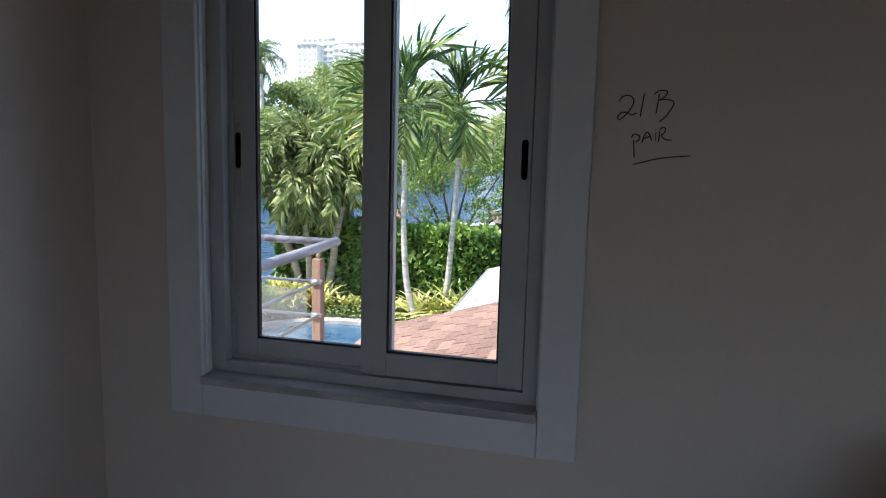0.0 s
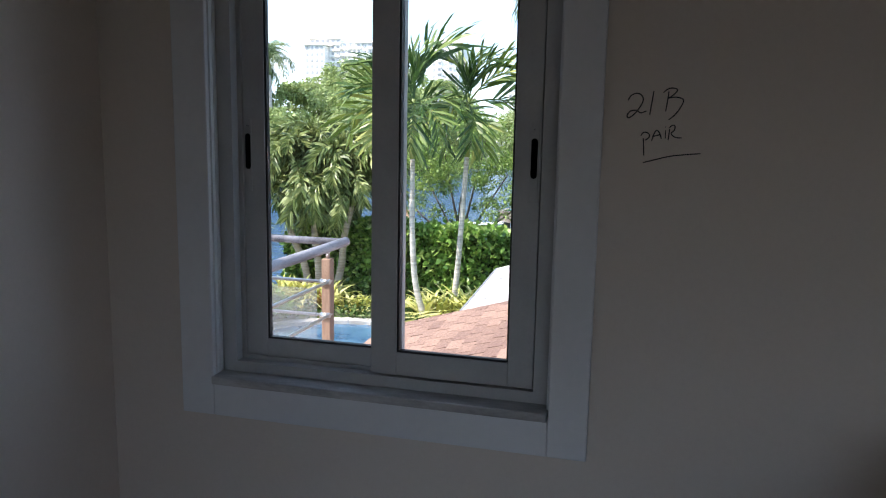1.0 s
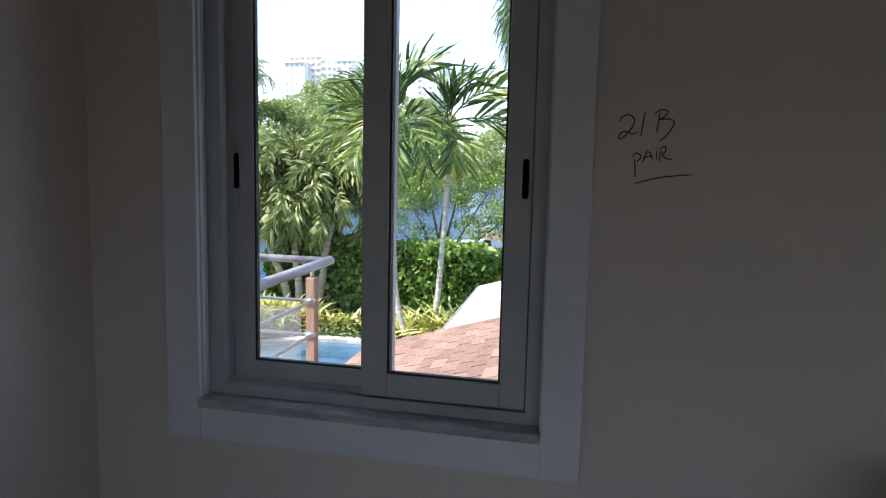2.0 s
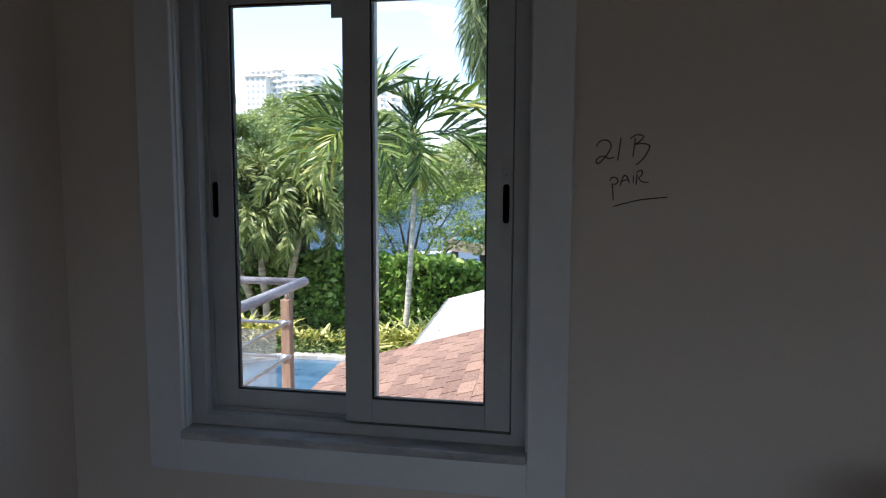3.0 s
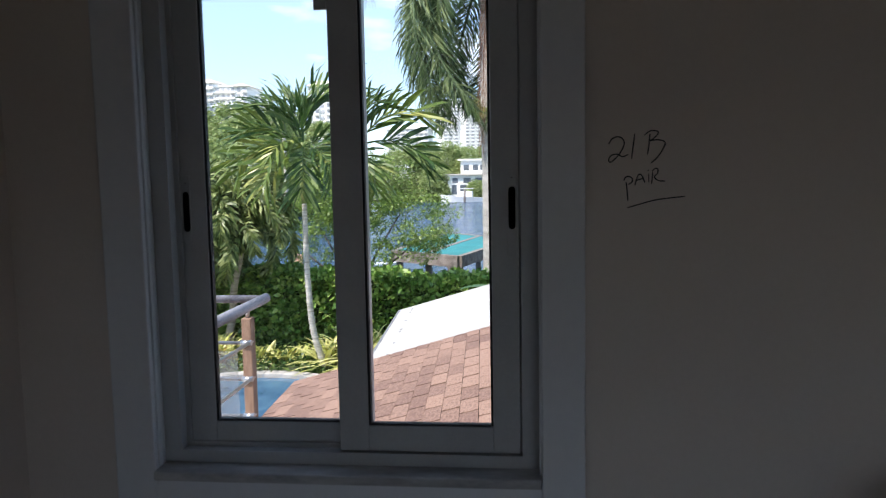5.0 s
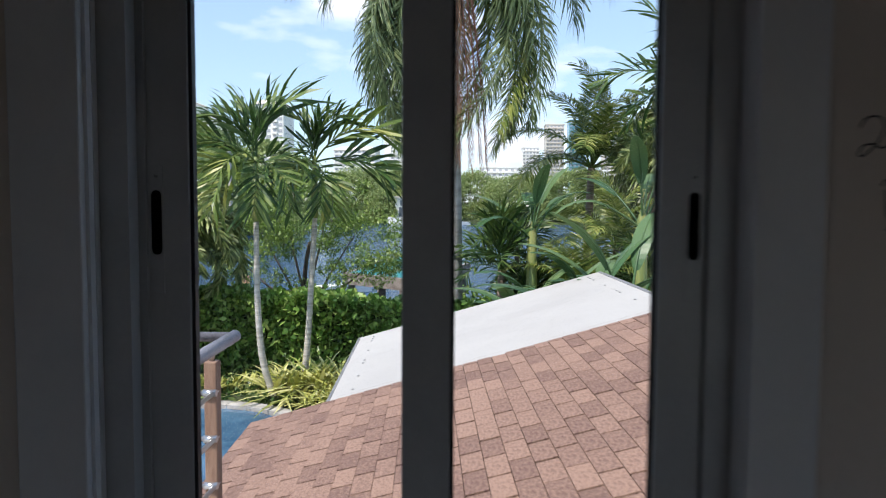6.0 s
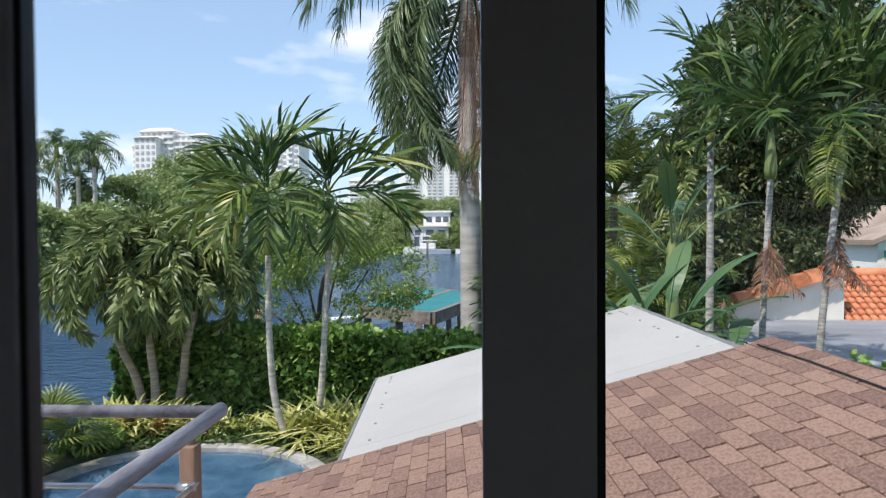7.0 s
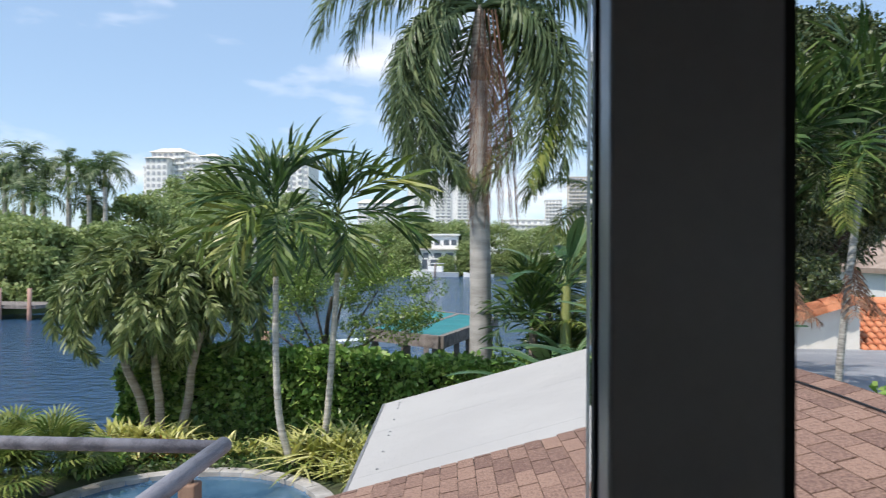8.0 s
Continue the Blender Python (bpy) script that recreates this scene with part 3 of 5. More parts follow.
for x, y in ((RCX - 0.058, RCY - 0.10), (-3.6, RCY - 0.02), (-5.5, RCY - 0.02), (RCX - 0.03, 2.25)):
    p_ = part("post", boxm(x - 0.026, x + 0.026, y - 0.03, y + 0.03, -0.107, 0.815, bevel=0.005), POSTWOOD, rail)
    part("bracket", tube(bmesh.new(), [(x, y, 0.815), (x, y, RZ - 0.02)], 0.012, 8), STEEL, p_, "steel bracket under the handrail")
for z in (0.69, 0.50, 0.305, 0.11):
    part("steel_rail", tube(bmesh.new(), [(-5.6, RCY - 0.135, z), (RCX - 0.05, RCY - 0.135, z)], 0.0095, 8), STEEL, rail)
    part("steel_rail", tube(bmesh.new(), [(RCX - 0.04, RCY - 0.10, z), (RCX - 0.04, 2.2, z)], 0.0095, 8), STEEL, rail)
    part("clamp", tube(bmesh.new(), [(RCX - 0.085, RCY - 0.135, z), (RCX - 0.03, RCY - 0.135, z)], 0.015, 8), STEEL, rail)
for a in ((-5.5, RCX - 0.1, RCY - 0.158, RCY - 0.152, 0.03, 0.65),):
    g = part("panel", boxm(*a), ACRYLIC, rail, "clear plastic infill panel")
    g.visible_shadow = False

# ---------- ground and water ----------
PLAN_SCALE = 0.91
PLAN = survey(PLAN_SCALE)
GZ, WZ = -2.9, -3.6
SHORE = [(-70, -60), (-70, 10), (-14, 15.0), (-10.6, 15.9), (-9.85, 16.4), (-10.15, 18.4), (-10.6, 20.6), (-10.2, 22.6), (-4, 23.6), (3, 25.5), (6.5, 32), (9, 70), (120, 90), (120, -60)]
tagged(part("ground", prism(bmesh.new(), SHORE, -6, GZ), LAWN), "garden ground of dark soil and sparse grass", "ground", kind="structure")
bm = bmesh.new()
bmesh.ops.create_grid(bm, x_segments=2, y_segments=2, size=4500)
bmesh.ops.translate(bm, verts=bm.verts[:], vec=(0, 0, WZ))
tagged(part("water", bm, WATER), "blue rippled canal water", "water", kind="structure")
FARLAND = [(-4400, 30), (-120, 48), (-44, 60), (-38, 66), (-37, 120), (-45, 186), (-5, 188), (60, 170), (160, 150), (4400, 140), (4400, 4400), (-4400, 4400)]
tagged(part("far_bank", prism(bmesh.new(), FARLAND, -6, -2.9), LAWN), "low far bank beyond the canal", "ground", kind="structure")

# ---------- pool ----------
PC, PR = (-6.25, 14.05), 2.6
pool = thing("pool", "round blue plastered pool with pale stone coping", "pool", (PC[0], PC[1], 0))
part("basin", lathe(bmesh.new(), ((PR - 0.26, GZ + 0.10), (PR - 0.28, GZ - 0.05), (PR - 0.3, GZ + 0.004), (0.01, GZ + 0.004)), 64), POOLSIDE, pool)
NC = 34
for k in range(NC):
    bm = bmesh.new()
    t0, t1 = 2 * math.pi * (k + 0.012) / NC, 2 * math.pi * (k + 0.988) / NC
    lift = random.uniform(0, 0.012)
    q = []
    for z in (GZ - 0.05, GZ + 0.10 + lift):
        for r, t in ((PR - 0.27, t0), (PR + 0.05, t0), (PR + 0.05, t1), (PR - 0.27, t1)):
            q.append((r * math.cos(t), r * math.sin(t), z))
    hexa(bm, q)
    part("coping_stone", bm, COPING, pool)
wp = bmesh.new()
lathe(wp, ((PR - 0.30, GZ + 0.03), (0.01, GZ + 0.03)), 64)
POOLW = surface("pool_water", (0.035, 0.09, 0.16), (0.09, 0.18, 0.27), 0.08, 1.6, 14, 0.04)
part("pool_water", wp, POOLW, pool, "still blue water")
tagged(part("pavement", boxm(-12, -2.3, 4.2, 11.6, GZ, GZ + 0.03), DECK), "pale paved terrace round the pool", "pavement", kind="structure")

# ---------- plants ----------
rng = np.random.default_rng(7)


def leaf_mesh(name, P, D, S, W, mat, droop=0.25):
    """Folded rhombic leaves: P base points, D directions, S lengths, W width ratio; one island a leaf."""
    n = len(P)
    D = D / np.linalg.norm(D, axis=1, keepdims=True)
    R = rng.normal(size=(n, 3))
    A = np.cross(D, R)
    A /= np.linalg.norm(A, axis=1, keepdims=True) + 1e-9
    S = S[:, None]
    V = np.empty((n, 4, 3))
    V[:, 0] = P
    mid = P + D * S * 0.5
    V[:, 1] = mid + A * S * W
    V[:, 2] = P + D * S - np.array([0, 0, 1]) * S * droop
    V[:, 3] = mid - A * S * W
    F = np.arange(n * 4).reshape(n, 4)
    me = bpy.data.meshes.new(name)
    me.vertices.add(n * 4)
    me.vertices.foreach_set("co", V.reshape(-1))
    me.loops.add(n * 4)
    me.loops.foreach_set("vertex_index", F.reshape(-1).astype(np.int32))
    me.polygons.add(n)
    me.polygons.foreach_set("loop_start", np.arange(0, n * 4, 4, dtype=np.int32))
    me.update(calc_edges=True)
    me.materials.append(mat)
    return me


def blob_points(centre, radii, clumps, per, clump_r, lowcut=-0.6):
    """Leaf places on many small clumps that are strewn over and in an ellipsoid."""
    c, r = np.array(centre), np.array(radii)
    d = rng.normal(size=(clumps, 3))
    d /= np.linalg.norm(d, axis=1, keepdims=True)
    d[:, 2] = np.where(d[:, 2] < lowcut, -d[:, 2], d[:, 2])
    k = c + d * r * rng.uniform(0.55, 1.0, (clumps, 1)) ** 0.6
    e = rng.normal(size=(clumps, per, 3))
    e /= np.linalg.norm(e, axis=2, keepdims=True)
    cr = clump_r * rng.uniform(0.6, 1.3, (clumps, 1, 1))
    P = k[:, None] + e * cr * rng.uniform(0.5, 1.0, (clumps, per, 1)) * np.array([1, 1, 0.75])
    D = e * 0.8 + rng.normal(size=e.shape) * 0.5 + np.array([0, 0, 0.1])
    return P.reshape(-1, 3), D.reshape(-1, 3)


def crown(parent, name, blobs, mat, size, width=0.3, stuff=False):
    Ps, Ds = zip(*[blob_points(*b) for b in blobs])
    P, D = np.concatenate(Ps), np.concatenate(Ds)
    ob = new(name, leaf_mesh(name, P, D, size * rng.uniform(0.6, 1.3, len(P)), width, mat))
    if parent.name in SPREAD:
        ob.data.transform(PLAN)
    ob.parent = parent
    if stuff:
        ob["kind"] = "stuff"
    return ob


def frond_mesh(name, L, rise, fall, leaflets, llen, lwid, hang, mat, seed, ragged=0.15, stalk=0.12, plume=0.0, sweep=0.0, early=False):
    """A feather frond that leaves the origin along +x, climbs and arches over. hang: how far its leaflets drop."""
    g = np.random.default_rng(seed)
    bm = bmesh.new()
    n = 16
    pts, ang, p = [], rise, Vector((0, 0, 0))
    for i in range(n + 1):
        pts.append(p.copy())
        p = p + Vector((math.cos(ang), 0, math.sin(ang))) * (L / n)
        ang -= (rise + fall) / n * ((2.4 * (1 - i / n) ** 1.4) if early else (0.5 + 1.0 * i / n))
    tube(bm, pts, [0.022 * L / 2 * (1 - 0.85 * i / n) + 0.003 for i in range(n + 1)], 5)
    for k in range(leaflets):
        f = stalk + (1 - stalk) * (k + 0.5) / leaflets
        i = min(int(f * n), n - 1)
        base = pts[i].lerp(pts[i + 1], f * n - i)
        t = (pts[i + 1] - pts[i]).normalized()
        up = Vector((-t.z, 0, t.x))
        for side in (-1, 1):
            if g.random() < 0.04:
                continue
            ln = llen * (0.35 + 0.65 * math.sin(math.pi * min(1, f * 0.85 + 0.12)) ** 0.7) * g.uniform(1 - ragged, 1 + ragged)
            sw = sweep + g.uniform(0.45, 0.85) + 0.9 * max(0, f - 0.8)
            tw = g.normal(0, 0.12 + plume)
            d = (Vector((0, side, 0)) * math.cos(tw) + up * (0.35 + math.sin(tw)) + t * sw).normalized()
            h = hang * g.uniform(0.6, 1.3)
            wv = t * lwid * g.uniform(0.7, 1.2)
            a = base
            b = a + d * ln * 0.45 + Vector((0, 0, -h * ln * 0.12))
            c = a + d * ln * 0.78 + Vector((0, 0, -h * ln * 0.42))
            e = a + d * ln * 0.98 + Vector((0, 0, -h * ln * 0.85))
            v = [bm.verts.new(q) for q in (a - wv * 0.3, a + wv * 0.3, b - wv, b + wv, c - wv * 0.8, c + wv * 0.8, e)]
            for fc in ((0, 1, 3, 2), (2, 3, 5, 4), (4, 5, 6)):
                bm.faces.new([v[j] for j in fc])
    me = bpy.data.meshes.new(name)
    bm.to_mesh(me)
    bm.free()
    me.materials.append(mat)
    return me


def trunk(parent, pts, r0, r1, mat, ring=0.0, spacing=0.12, n=10, name="trunk"):
    line = spline(pts, 6)
    length = sum((line[i + 1] - line[i]).length for i in range(len(line) - 1))
    m = max(len(line), int(length / (spacing / 2))) if ring else len(line)
    fine, rad = [], []
    for i in range(m + 1):
        f = i / m * (len(line) - 1)
        k = min(int(f), len(line) - 2)
        fine.append(line[k].lerp(line[k + 1], f - k))
        rad.append((r0 + (r1 - r0) * i / m) * (1 + (ring if i % 2 else -ring)) + 0.35 * r0 * max(0, 1 - i / m * 14))
    return part(name, tube(bmesh.new(), fine, rad, n), mat, parent)


def palm(name, label, pts, r0, r1, fronds, tmat, shaft=None, ring=0.03, group="", seed=1, smat=None):
    """fronds: rows of frond mesh, how many, lowest and highest tilt in degrees, scale."""
    g = random.Random(seed)
    base, top = Vector(pts[0]), Vector(pts[-1])
    ob = thing(name, label, "palm", base, group)
    inner = [Vector(p) - base for p in pts]
    trunk(ob, inner, r0, r1, tmat, ring)
    tip = inner[-1]
    if shaft:
        ln, rr = shaft
        part("crownshaft", tube(bmesh.new(), [tip + Vector((0, 0, ln * k / 6)) for k in range(7)], [rr * x for x in (1.0, 1.25, 1.2, 1.05, 0.9, 0.7, 0.5)], 10), smat or SHAFT, ob, "smooth crownshaft")
        tip = tip + Vector((0, 0, ln * 0.92))
    az = g.uniform(0, 360)
    for meshes, count, lo, hi, sc in fronds:
        for k in range(count):
            az += 137.5 + g.uniform(-14, 14)
            tilt = lo + (hi - lo) * (k + g.random()) / count
            s = sc * g.uniform(0.85, 1.12)
            m = Matrix.Translation(tip) @ pose(0, 0, 0, 0, 0, az) @ pose(0, 0, 0, g.uniform(-18, 18), -tilt, 0) @ Matrix.Diagonal((s, s, s, 1))
            shared("frond", g.choice(meshes), ob, m)
    return ob


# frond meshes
# lit yellow and shaded deep green fronds of one crown, told apart by colour
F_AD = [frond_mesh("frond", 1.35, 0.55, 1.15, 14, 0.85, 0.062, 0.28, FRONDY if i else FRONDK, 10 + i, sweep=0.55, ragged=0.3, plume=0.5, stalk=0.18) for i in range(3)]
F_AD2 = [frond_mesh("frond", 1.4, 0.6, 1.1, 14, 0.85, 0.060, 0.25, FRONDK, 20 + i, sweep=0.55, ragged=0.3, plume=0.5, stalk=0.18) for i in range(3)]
F_CL = [frond_mesh("frond", 2.1, 0.9, 2.4, 80, 0.34, 0.042, 0.65, FRONDM, 30 + i, plume=1.1, ragged=0.35) for i in range(3)]
F_RY = [frond_mesh("frond", 4.3, 0.7, 1.95, 130, 0.72, 0.026, 1.1, FRONDG, 40 + i, plume=0.3, stalk=0.1) for i in range(3)]
F_RYP = [frond_mesh("frond", 6.6, 0.55, 1.5, 190, 0.74, 0.034, 1.0, FRONDY if i == 2 else FRONDG, 147 + i, plume=0.45, stalk=0.1, early=True) for i in range(4)]
F_CO = [frond_mesh("frond", 3.0, 0.7, 1.0, 60, 0.75, 0.024, 0.6, FRONDY, 50 + i) for i in range(3)]
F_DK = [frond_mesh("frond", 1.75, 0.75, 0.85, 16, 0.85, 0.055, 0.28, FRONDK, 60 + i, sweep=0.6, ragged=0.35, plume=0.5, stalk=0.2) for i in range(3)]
F_DRY = [frond_mesh("dry_frond", 1.05, -1.2, 0.35, 26, 0.28, 0.016, 0.9, DRY, 70 + i) for i in range(2)]
F_DRYL = [frond_mesh("dry_frond", 3.2, -1.3, 1.5, 90, 0.45, 0.012, 1.0, DRY, 75 + i) for i in range(2)]
F_FAR = [frond_mesh("frond", 4.2, 0.75, 1.75, 30, 1.15, 0.075, 1.1, FRONDG if i else FROND, 80 + i, plume=0.3) for i in range(3)]

# two slender palms before the hedge
def set_fronds(ob, tip, rows):
    """Fronds one by one: mesh, bearing, lift and size."""
    for k, (me, az, lift, sc) in enumerate(rows):
        shared("frond", me, ob, pose(*tip, 0, 0, az) @ pose(0, 0, 0, (k % 5) * 9 - 18, -lift, 0) @ Matrix.Diagonal((sc, sc, sc, 1)))


gp = palm("garden_palm", "slender pale-trunked palm with fan-like arching fronds", [(-5.22, 17.3, GZ), (-5.45, 17.15, -1.9), (-5.50, 17.0, -0.5), (-5.46, 16.85, 1.05)], 0.085, 0.055,
          [], TRUNK, (1.35, 0.07), group="garden palms", seed=3)
set_fronds(gp, (-0.24, -0.45, 5.2), [(F_AD2[0], 95, 58, 1.15), (F_AD[0], 30, 60, 1.35), (F_AD2[1], 176, 34, 1.25), (F_AD[1], 178, -14, 1.35), (F_AD2[2], 205, 12, 1.1), (F_AD[2], 232, -40, 1.15),
                                    (F_AD[0], 285, -52, 1.0), (F_AD2[0], 325, -34, 0.95), (F_AD2[1], 0, -8, 0.9), (F_AD2[2], 140, 56, 1.15), (F_AD[1], 255, -8, 1.0), (F_AD2[0], 215, 48, 1.0)])
gp = palm("garden_palm", "slender pale-trunked palm with one long sideways frond", [(-4.87, 18.4, GZ), (-4.72, 18.3, -1.6), (-4.58, 18.2, 0.2), (-4.50, 18.1, 1.1)], 0.08, 0.055,
          [], TRUNK, (1.4, 0.07), group="garden palms", seed=8)
set_fronds(gp, (0.37, -0.3, 5.25), [(F_AD2[0], 80, 68, 1.0), (F_AD2[1], 190, 62, 1.0), (F_AD[0], 340, 60, 1.0), (F_AD[1], 4, 26, 1.4), (F_AD2[2], 8, -16, 1.35), (F_AD[2], 250, -18, 0.95),
                                   (F_AD2[0], 292, -50, 1.0), (F_AD[0], 188, -22, 0.9), (F_AD2[1], 225, -60, 0.95), (F_AD[1], 320, -55, 1.0), (F_AD2[2], 120, 20, 0.95), (F_AD2[1], 20, 48, 1.05)])
# cluster of three palms beside the water
for i, (b, t) in enumerate((((-9.35, 19.5), (-9.95, 19.2, -0.4)), ((-9.0, 19.35), (-9.08, 19.2, -0.1)), ((-8.65, 19.6), (-8.0, 19.3, -0.3)))):
    palm("cluster_palm", "bushy grey-green palm with drooping fronds beside the canal", [(*b, GZ), ((b[0] * 2 + t[0]) / 3, b[1], -2.0), ((b[0] + 2 * t[0]) / 3, t[1], -1.2), t], 0.115, 0.085,
         [(F_CL, 10, 20, 75, 1.05), (F_CL, 13, -30, 25, 1.1), (F_CL, 5, -60, -35, 1.0)], TRUNKC, (0.7, 0.11), group="cluster palms", seed=20 + i)
# royal palm behind the hedge
royal = palm("royal_palm", "tall royal palm with smooth grey trunk and hanging fronds", [(-1.6, 22, GZ), (-1.6, 22, -1), (-1.62, 22, 1.5), (-1.66, 22, 3.5), (-1.68, 22, 6.0)], 0.315, 0.23,
             [], ROYAL, (2.0, 0.19), ring=0.008, seed=33, smat=TRUNKC)
for k, (az, tilt, sc) in enumerate(((184, 8, 1.28), (174, 0, 1.1), (-4, 6, 1.25), (14, -6, 1.15), (92, 35, 1.1), (58, 58, 1.05), (124, 58, 1.05), (268, 72, 1.0), (228, 46, 1.1), (312, 46, 1.1))):
    shared("frond", F_RY[k % 3], royal, pose(-0.08, 0, 10.75, 0, 0, az) @ pose(0, 0, 0, (k % 5) * 8 - 16, -tilt, 0) @ Matrix.Diagonal((sc, sc, sc, 1)))
for k, (az, lift, sc) in enumerate(((188, -16, 0.95), (172, -22, 0.95), (200, -20, 0.95), (160, -24, 1.0), (182, -34, 0.95), (215, -38, 0.9), (145, -30, 0.95), (-6, -10, 0.95), (12, -20, 1.0), (-18, -22, 0.95), (28, -28, 0.95), (2, -36, 0.95), (40, -40, 0.9), (80, -30, 0.9), (110, -34, 0.9))):
    shared("frond", F_RYP[2 if 8 <= k < 13 and k % 2 == 0 else k % 2], royal, pose(-0.08, 0, 10.85, 0, 0, az) @ pose(0, 0, 0, (k % 5) * 10 - 20, -lift, 0) @ Matrix.Diagonal((sc * 1.0, sc, sc, 1)))
for k, az in enumerate((-110, -80, -55, -30, -5)):
    shared("dry_frond", F_DRYL[k % 2], royal, pose(-0.02 + 0.09 * k, -0.28, 10.7, 0, 0, az) @ Matrix.Diagonal((0.9, 0.45, 1.7, 1)))

# hedge
hedge = thing("hedge", "clipped dense green leafy hedge along the garden", "hedge")
HX0, HX1, HY0 = -10.3, 2.6, 19.75
# plain boxes behind the leaves, coloured as dark as the hedge's inner shade
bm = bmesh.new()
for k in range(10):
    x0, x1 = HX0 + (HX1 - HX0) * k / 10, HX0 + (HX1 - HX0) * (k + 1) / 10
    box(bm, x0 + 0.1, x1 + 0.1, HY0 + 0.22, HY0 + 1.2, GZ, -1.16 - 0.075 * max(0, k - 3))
part("hedge_core", bm, CORE, hedge, "near-black filling that stands for the shade inside the hedge")
n1, n2 = 20000, 9000
X = rng.uniform(HX0, HX1, n1 + n2)
top = -0.93 - np.clip((X + 6.0) * 0.055, 0, 0.6) + 0.07 * np.sin(X * 2.3) + 0.05 * np.sin(X * 7.1 + 1) + np.where(X < -9.3, (-9.3 - X) * -0.5, 0)
P = np.empty((n1 + n2, 3))
P[:, 0] = X
P[:n1, 2] = GZ + (top[:n1] - GZ) * rng.uniform(0.0, 1.0, n1)
P[:n1, 1] = HY0 + 0.16 + 0.10 * np.sin(X[:n1] * 3.1 + P[:n1, 2] * 2.2) + rng.normal(0, 0.09, n1)
P[n1:, 1] = HY0 + rng.uniform(0, 1.35, n2)
P[n1:, 2] = top[n1:] - 0.10 + rng.normal(0, 0.06, n2) + np.abs(rng.normal(0, 0.05, n2))
D = rng.normal(size=P.shape) * 0.6
D[:n1] += np.array([0, -0.7, 0.35])
D[n1:] += np.array([0, -0.2, 0.8])
ob = new("hedge_leaves", leaf_mesh("hedge_leaves", P, D, rng.uniform(0.12, 0.25, len(P)), 0.34, HEDGE, 0.15))
ob.data.transform(PLAN)
ob.parent = hedge
ob["kind"] = "stuff"

# shore tree (open, light green) behind the hedge
tree = thing("shore_tree", "open-crowned light green tree at the water's edge", "tree", (-5.9, 23.0, GZ))
trunk(tree, [(0, 0, 0), (0.05, 0, 1.0), (-0.05, 0.1, 2.2), (0.1, 0.1, 3.2)], 0.10, 0.05, BARK, name="trunk")
for a, t in ((0, (1.4, 0.2, 3.4)), (1, (-1.3, 0.3, 3.3)), (2, (0.6, 0.5, 4.4)), (3, (-0.5, -0.4, 4.3)), (4, (1.9, 0.2, 2.6)), (5, (-1.8, 0.1, 2.5))):
    trunk(tree, [(0.0, 0, 0.9 + 0.2 * a), (t[0] * 0.5, t[1] * 0.5, 0.9 + 0.55 * (t[2] - 0.9)), t], 0.045, 0.015, BARK, name="limb")
crown(tree, "crown", [((0.1, 0, 4.2), (1.9, 1.1, 1.3), 95, 120, 0.34, -1), ((1.7, 0, 3.1), (1.5, 0.8, 1.1), 60, 110, 0.32, -1), ((-1.5, 0, 2.9), (1.2, 0.8, 1.1), 48, 110, 0.32, -1), ((0.9, -0.2, 1.9), (1.3, 0.6, 0.7), 24, 90, 0.28, -1)], BUSH, 0.078, 0.27)

# strappy variegated clumps at the pool
def strap_clump(at, r, n, ln, mat=None, label="yellow-green variegated strap-leaved plant by the pool"):
    ob = thing("strap_plant", label, "plant", at, "strap plants")
    bm = bmesh.new()
    for k in range(n):
        a, e, s = random.uniform(0, 6.283), random.uniform(0.5, 1.35), ln * random.uniform(0.6, 1.1)
        o = Vector((random.uniform(-r, r), random.uniform(-r, r) * 0.6, 0))
        d, w = Vector((math.cos(a), math.sin(a), 0)), Vector((-math.sin(a), math.cos(a), 0)) * 0.036
        prev = None
        for j in range(5):
            f = j / 4
            q = o + d * (s * f * math.cos(e) * (1 + 0.3 * f)) + Vector((0, 0, s * (f * math.sin(e) - 0.42 * f * f)))
            ww = w * (0.6 + 1.2 * f if f < 0.5 else 2.4 * (1.02 - f))
            cur = (bm.verts.new(q - ww), bm.verts.new(q + ww))
            if prev:
                bm.faces.new((prev[0], prev[1], cur[1], cur[0]))
            prev = cur
    part("leaves", bm, mat or STRAP, ob)
    return ob


for x, y, r, n, ln in ((-4.9, 17.5, 0.4, 120, 1.4), (-4.3, 17.9, 0.5, 150, 1.65), (-3.8, 17.3, 0.5, 130, 1.5), (-3.3, 16.7, 0.5, 90, 1.2), (-4.0, 16.7, 0.4, 80, 1.0), (-9.4, 18.4, 0.5, 150, 1.2),
                       (-8.7, 18.3, 0.6, 160, 1.25), (-7.8, 18.1, 0.5, 80, 0.9), (-7.1, 18.1, 0.4, 50, 0.8), (-6.4, 18.2, 0.4, 50, 0.75), (-5.7, 18.3, 0.4, 50, 0.75), (-9.2, 17.5, 0.4, 60, 0.7)):
    strap_clump((x, y, GZ), r, n, ln)
for x, y in ((-9.3, 17.9), (-8.2, 17.9)):
    strap_clump((x, y, GZ), 0.3, 40, 0.75, STRAPR, "orange-red strap-leaved plant beside the palm trunks")

gc = thing("ground_cover", "low green leafy ground cover under the hedge", "ground cover", kind="stuff")
n3 = 5000
P = np.stack([rng.uniform(-9.75, -2.6, n3), rng.uniform(16.6, 19.7, n3), GZ + rng.uniform(0, 0.22, n3)], 1)
P = P[np.hypot(P[:, 0] - PC[0], P[:, 1] - PC[1]) > PR + 0.12]
D = rng.normal(size=P.shape) * 0.6 + np.array([0, -0.2, 0.6])
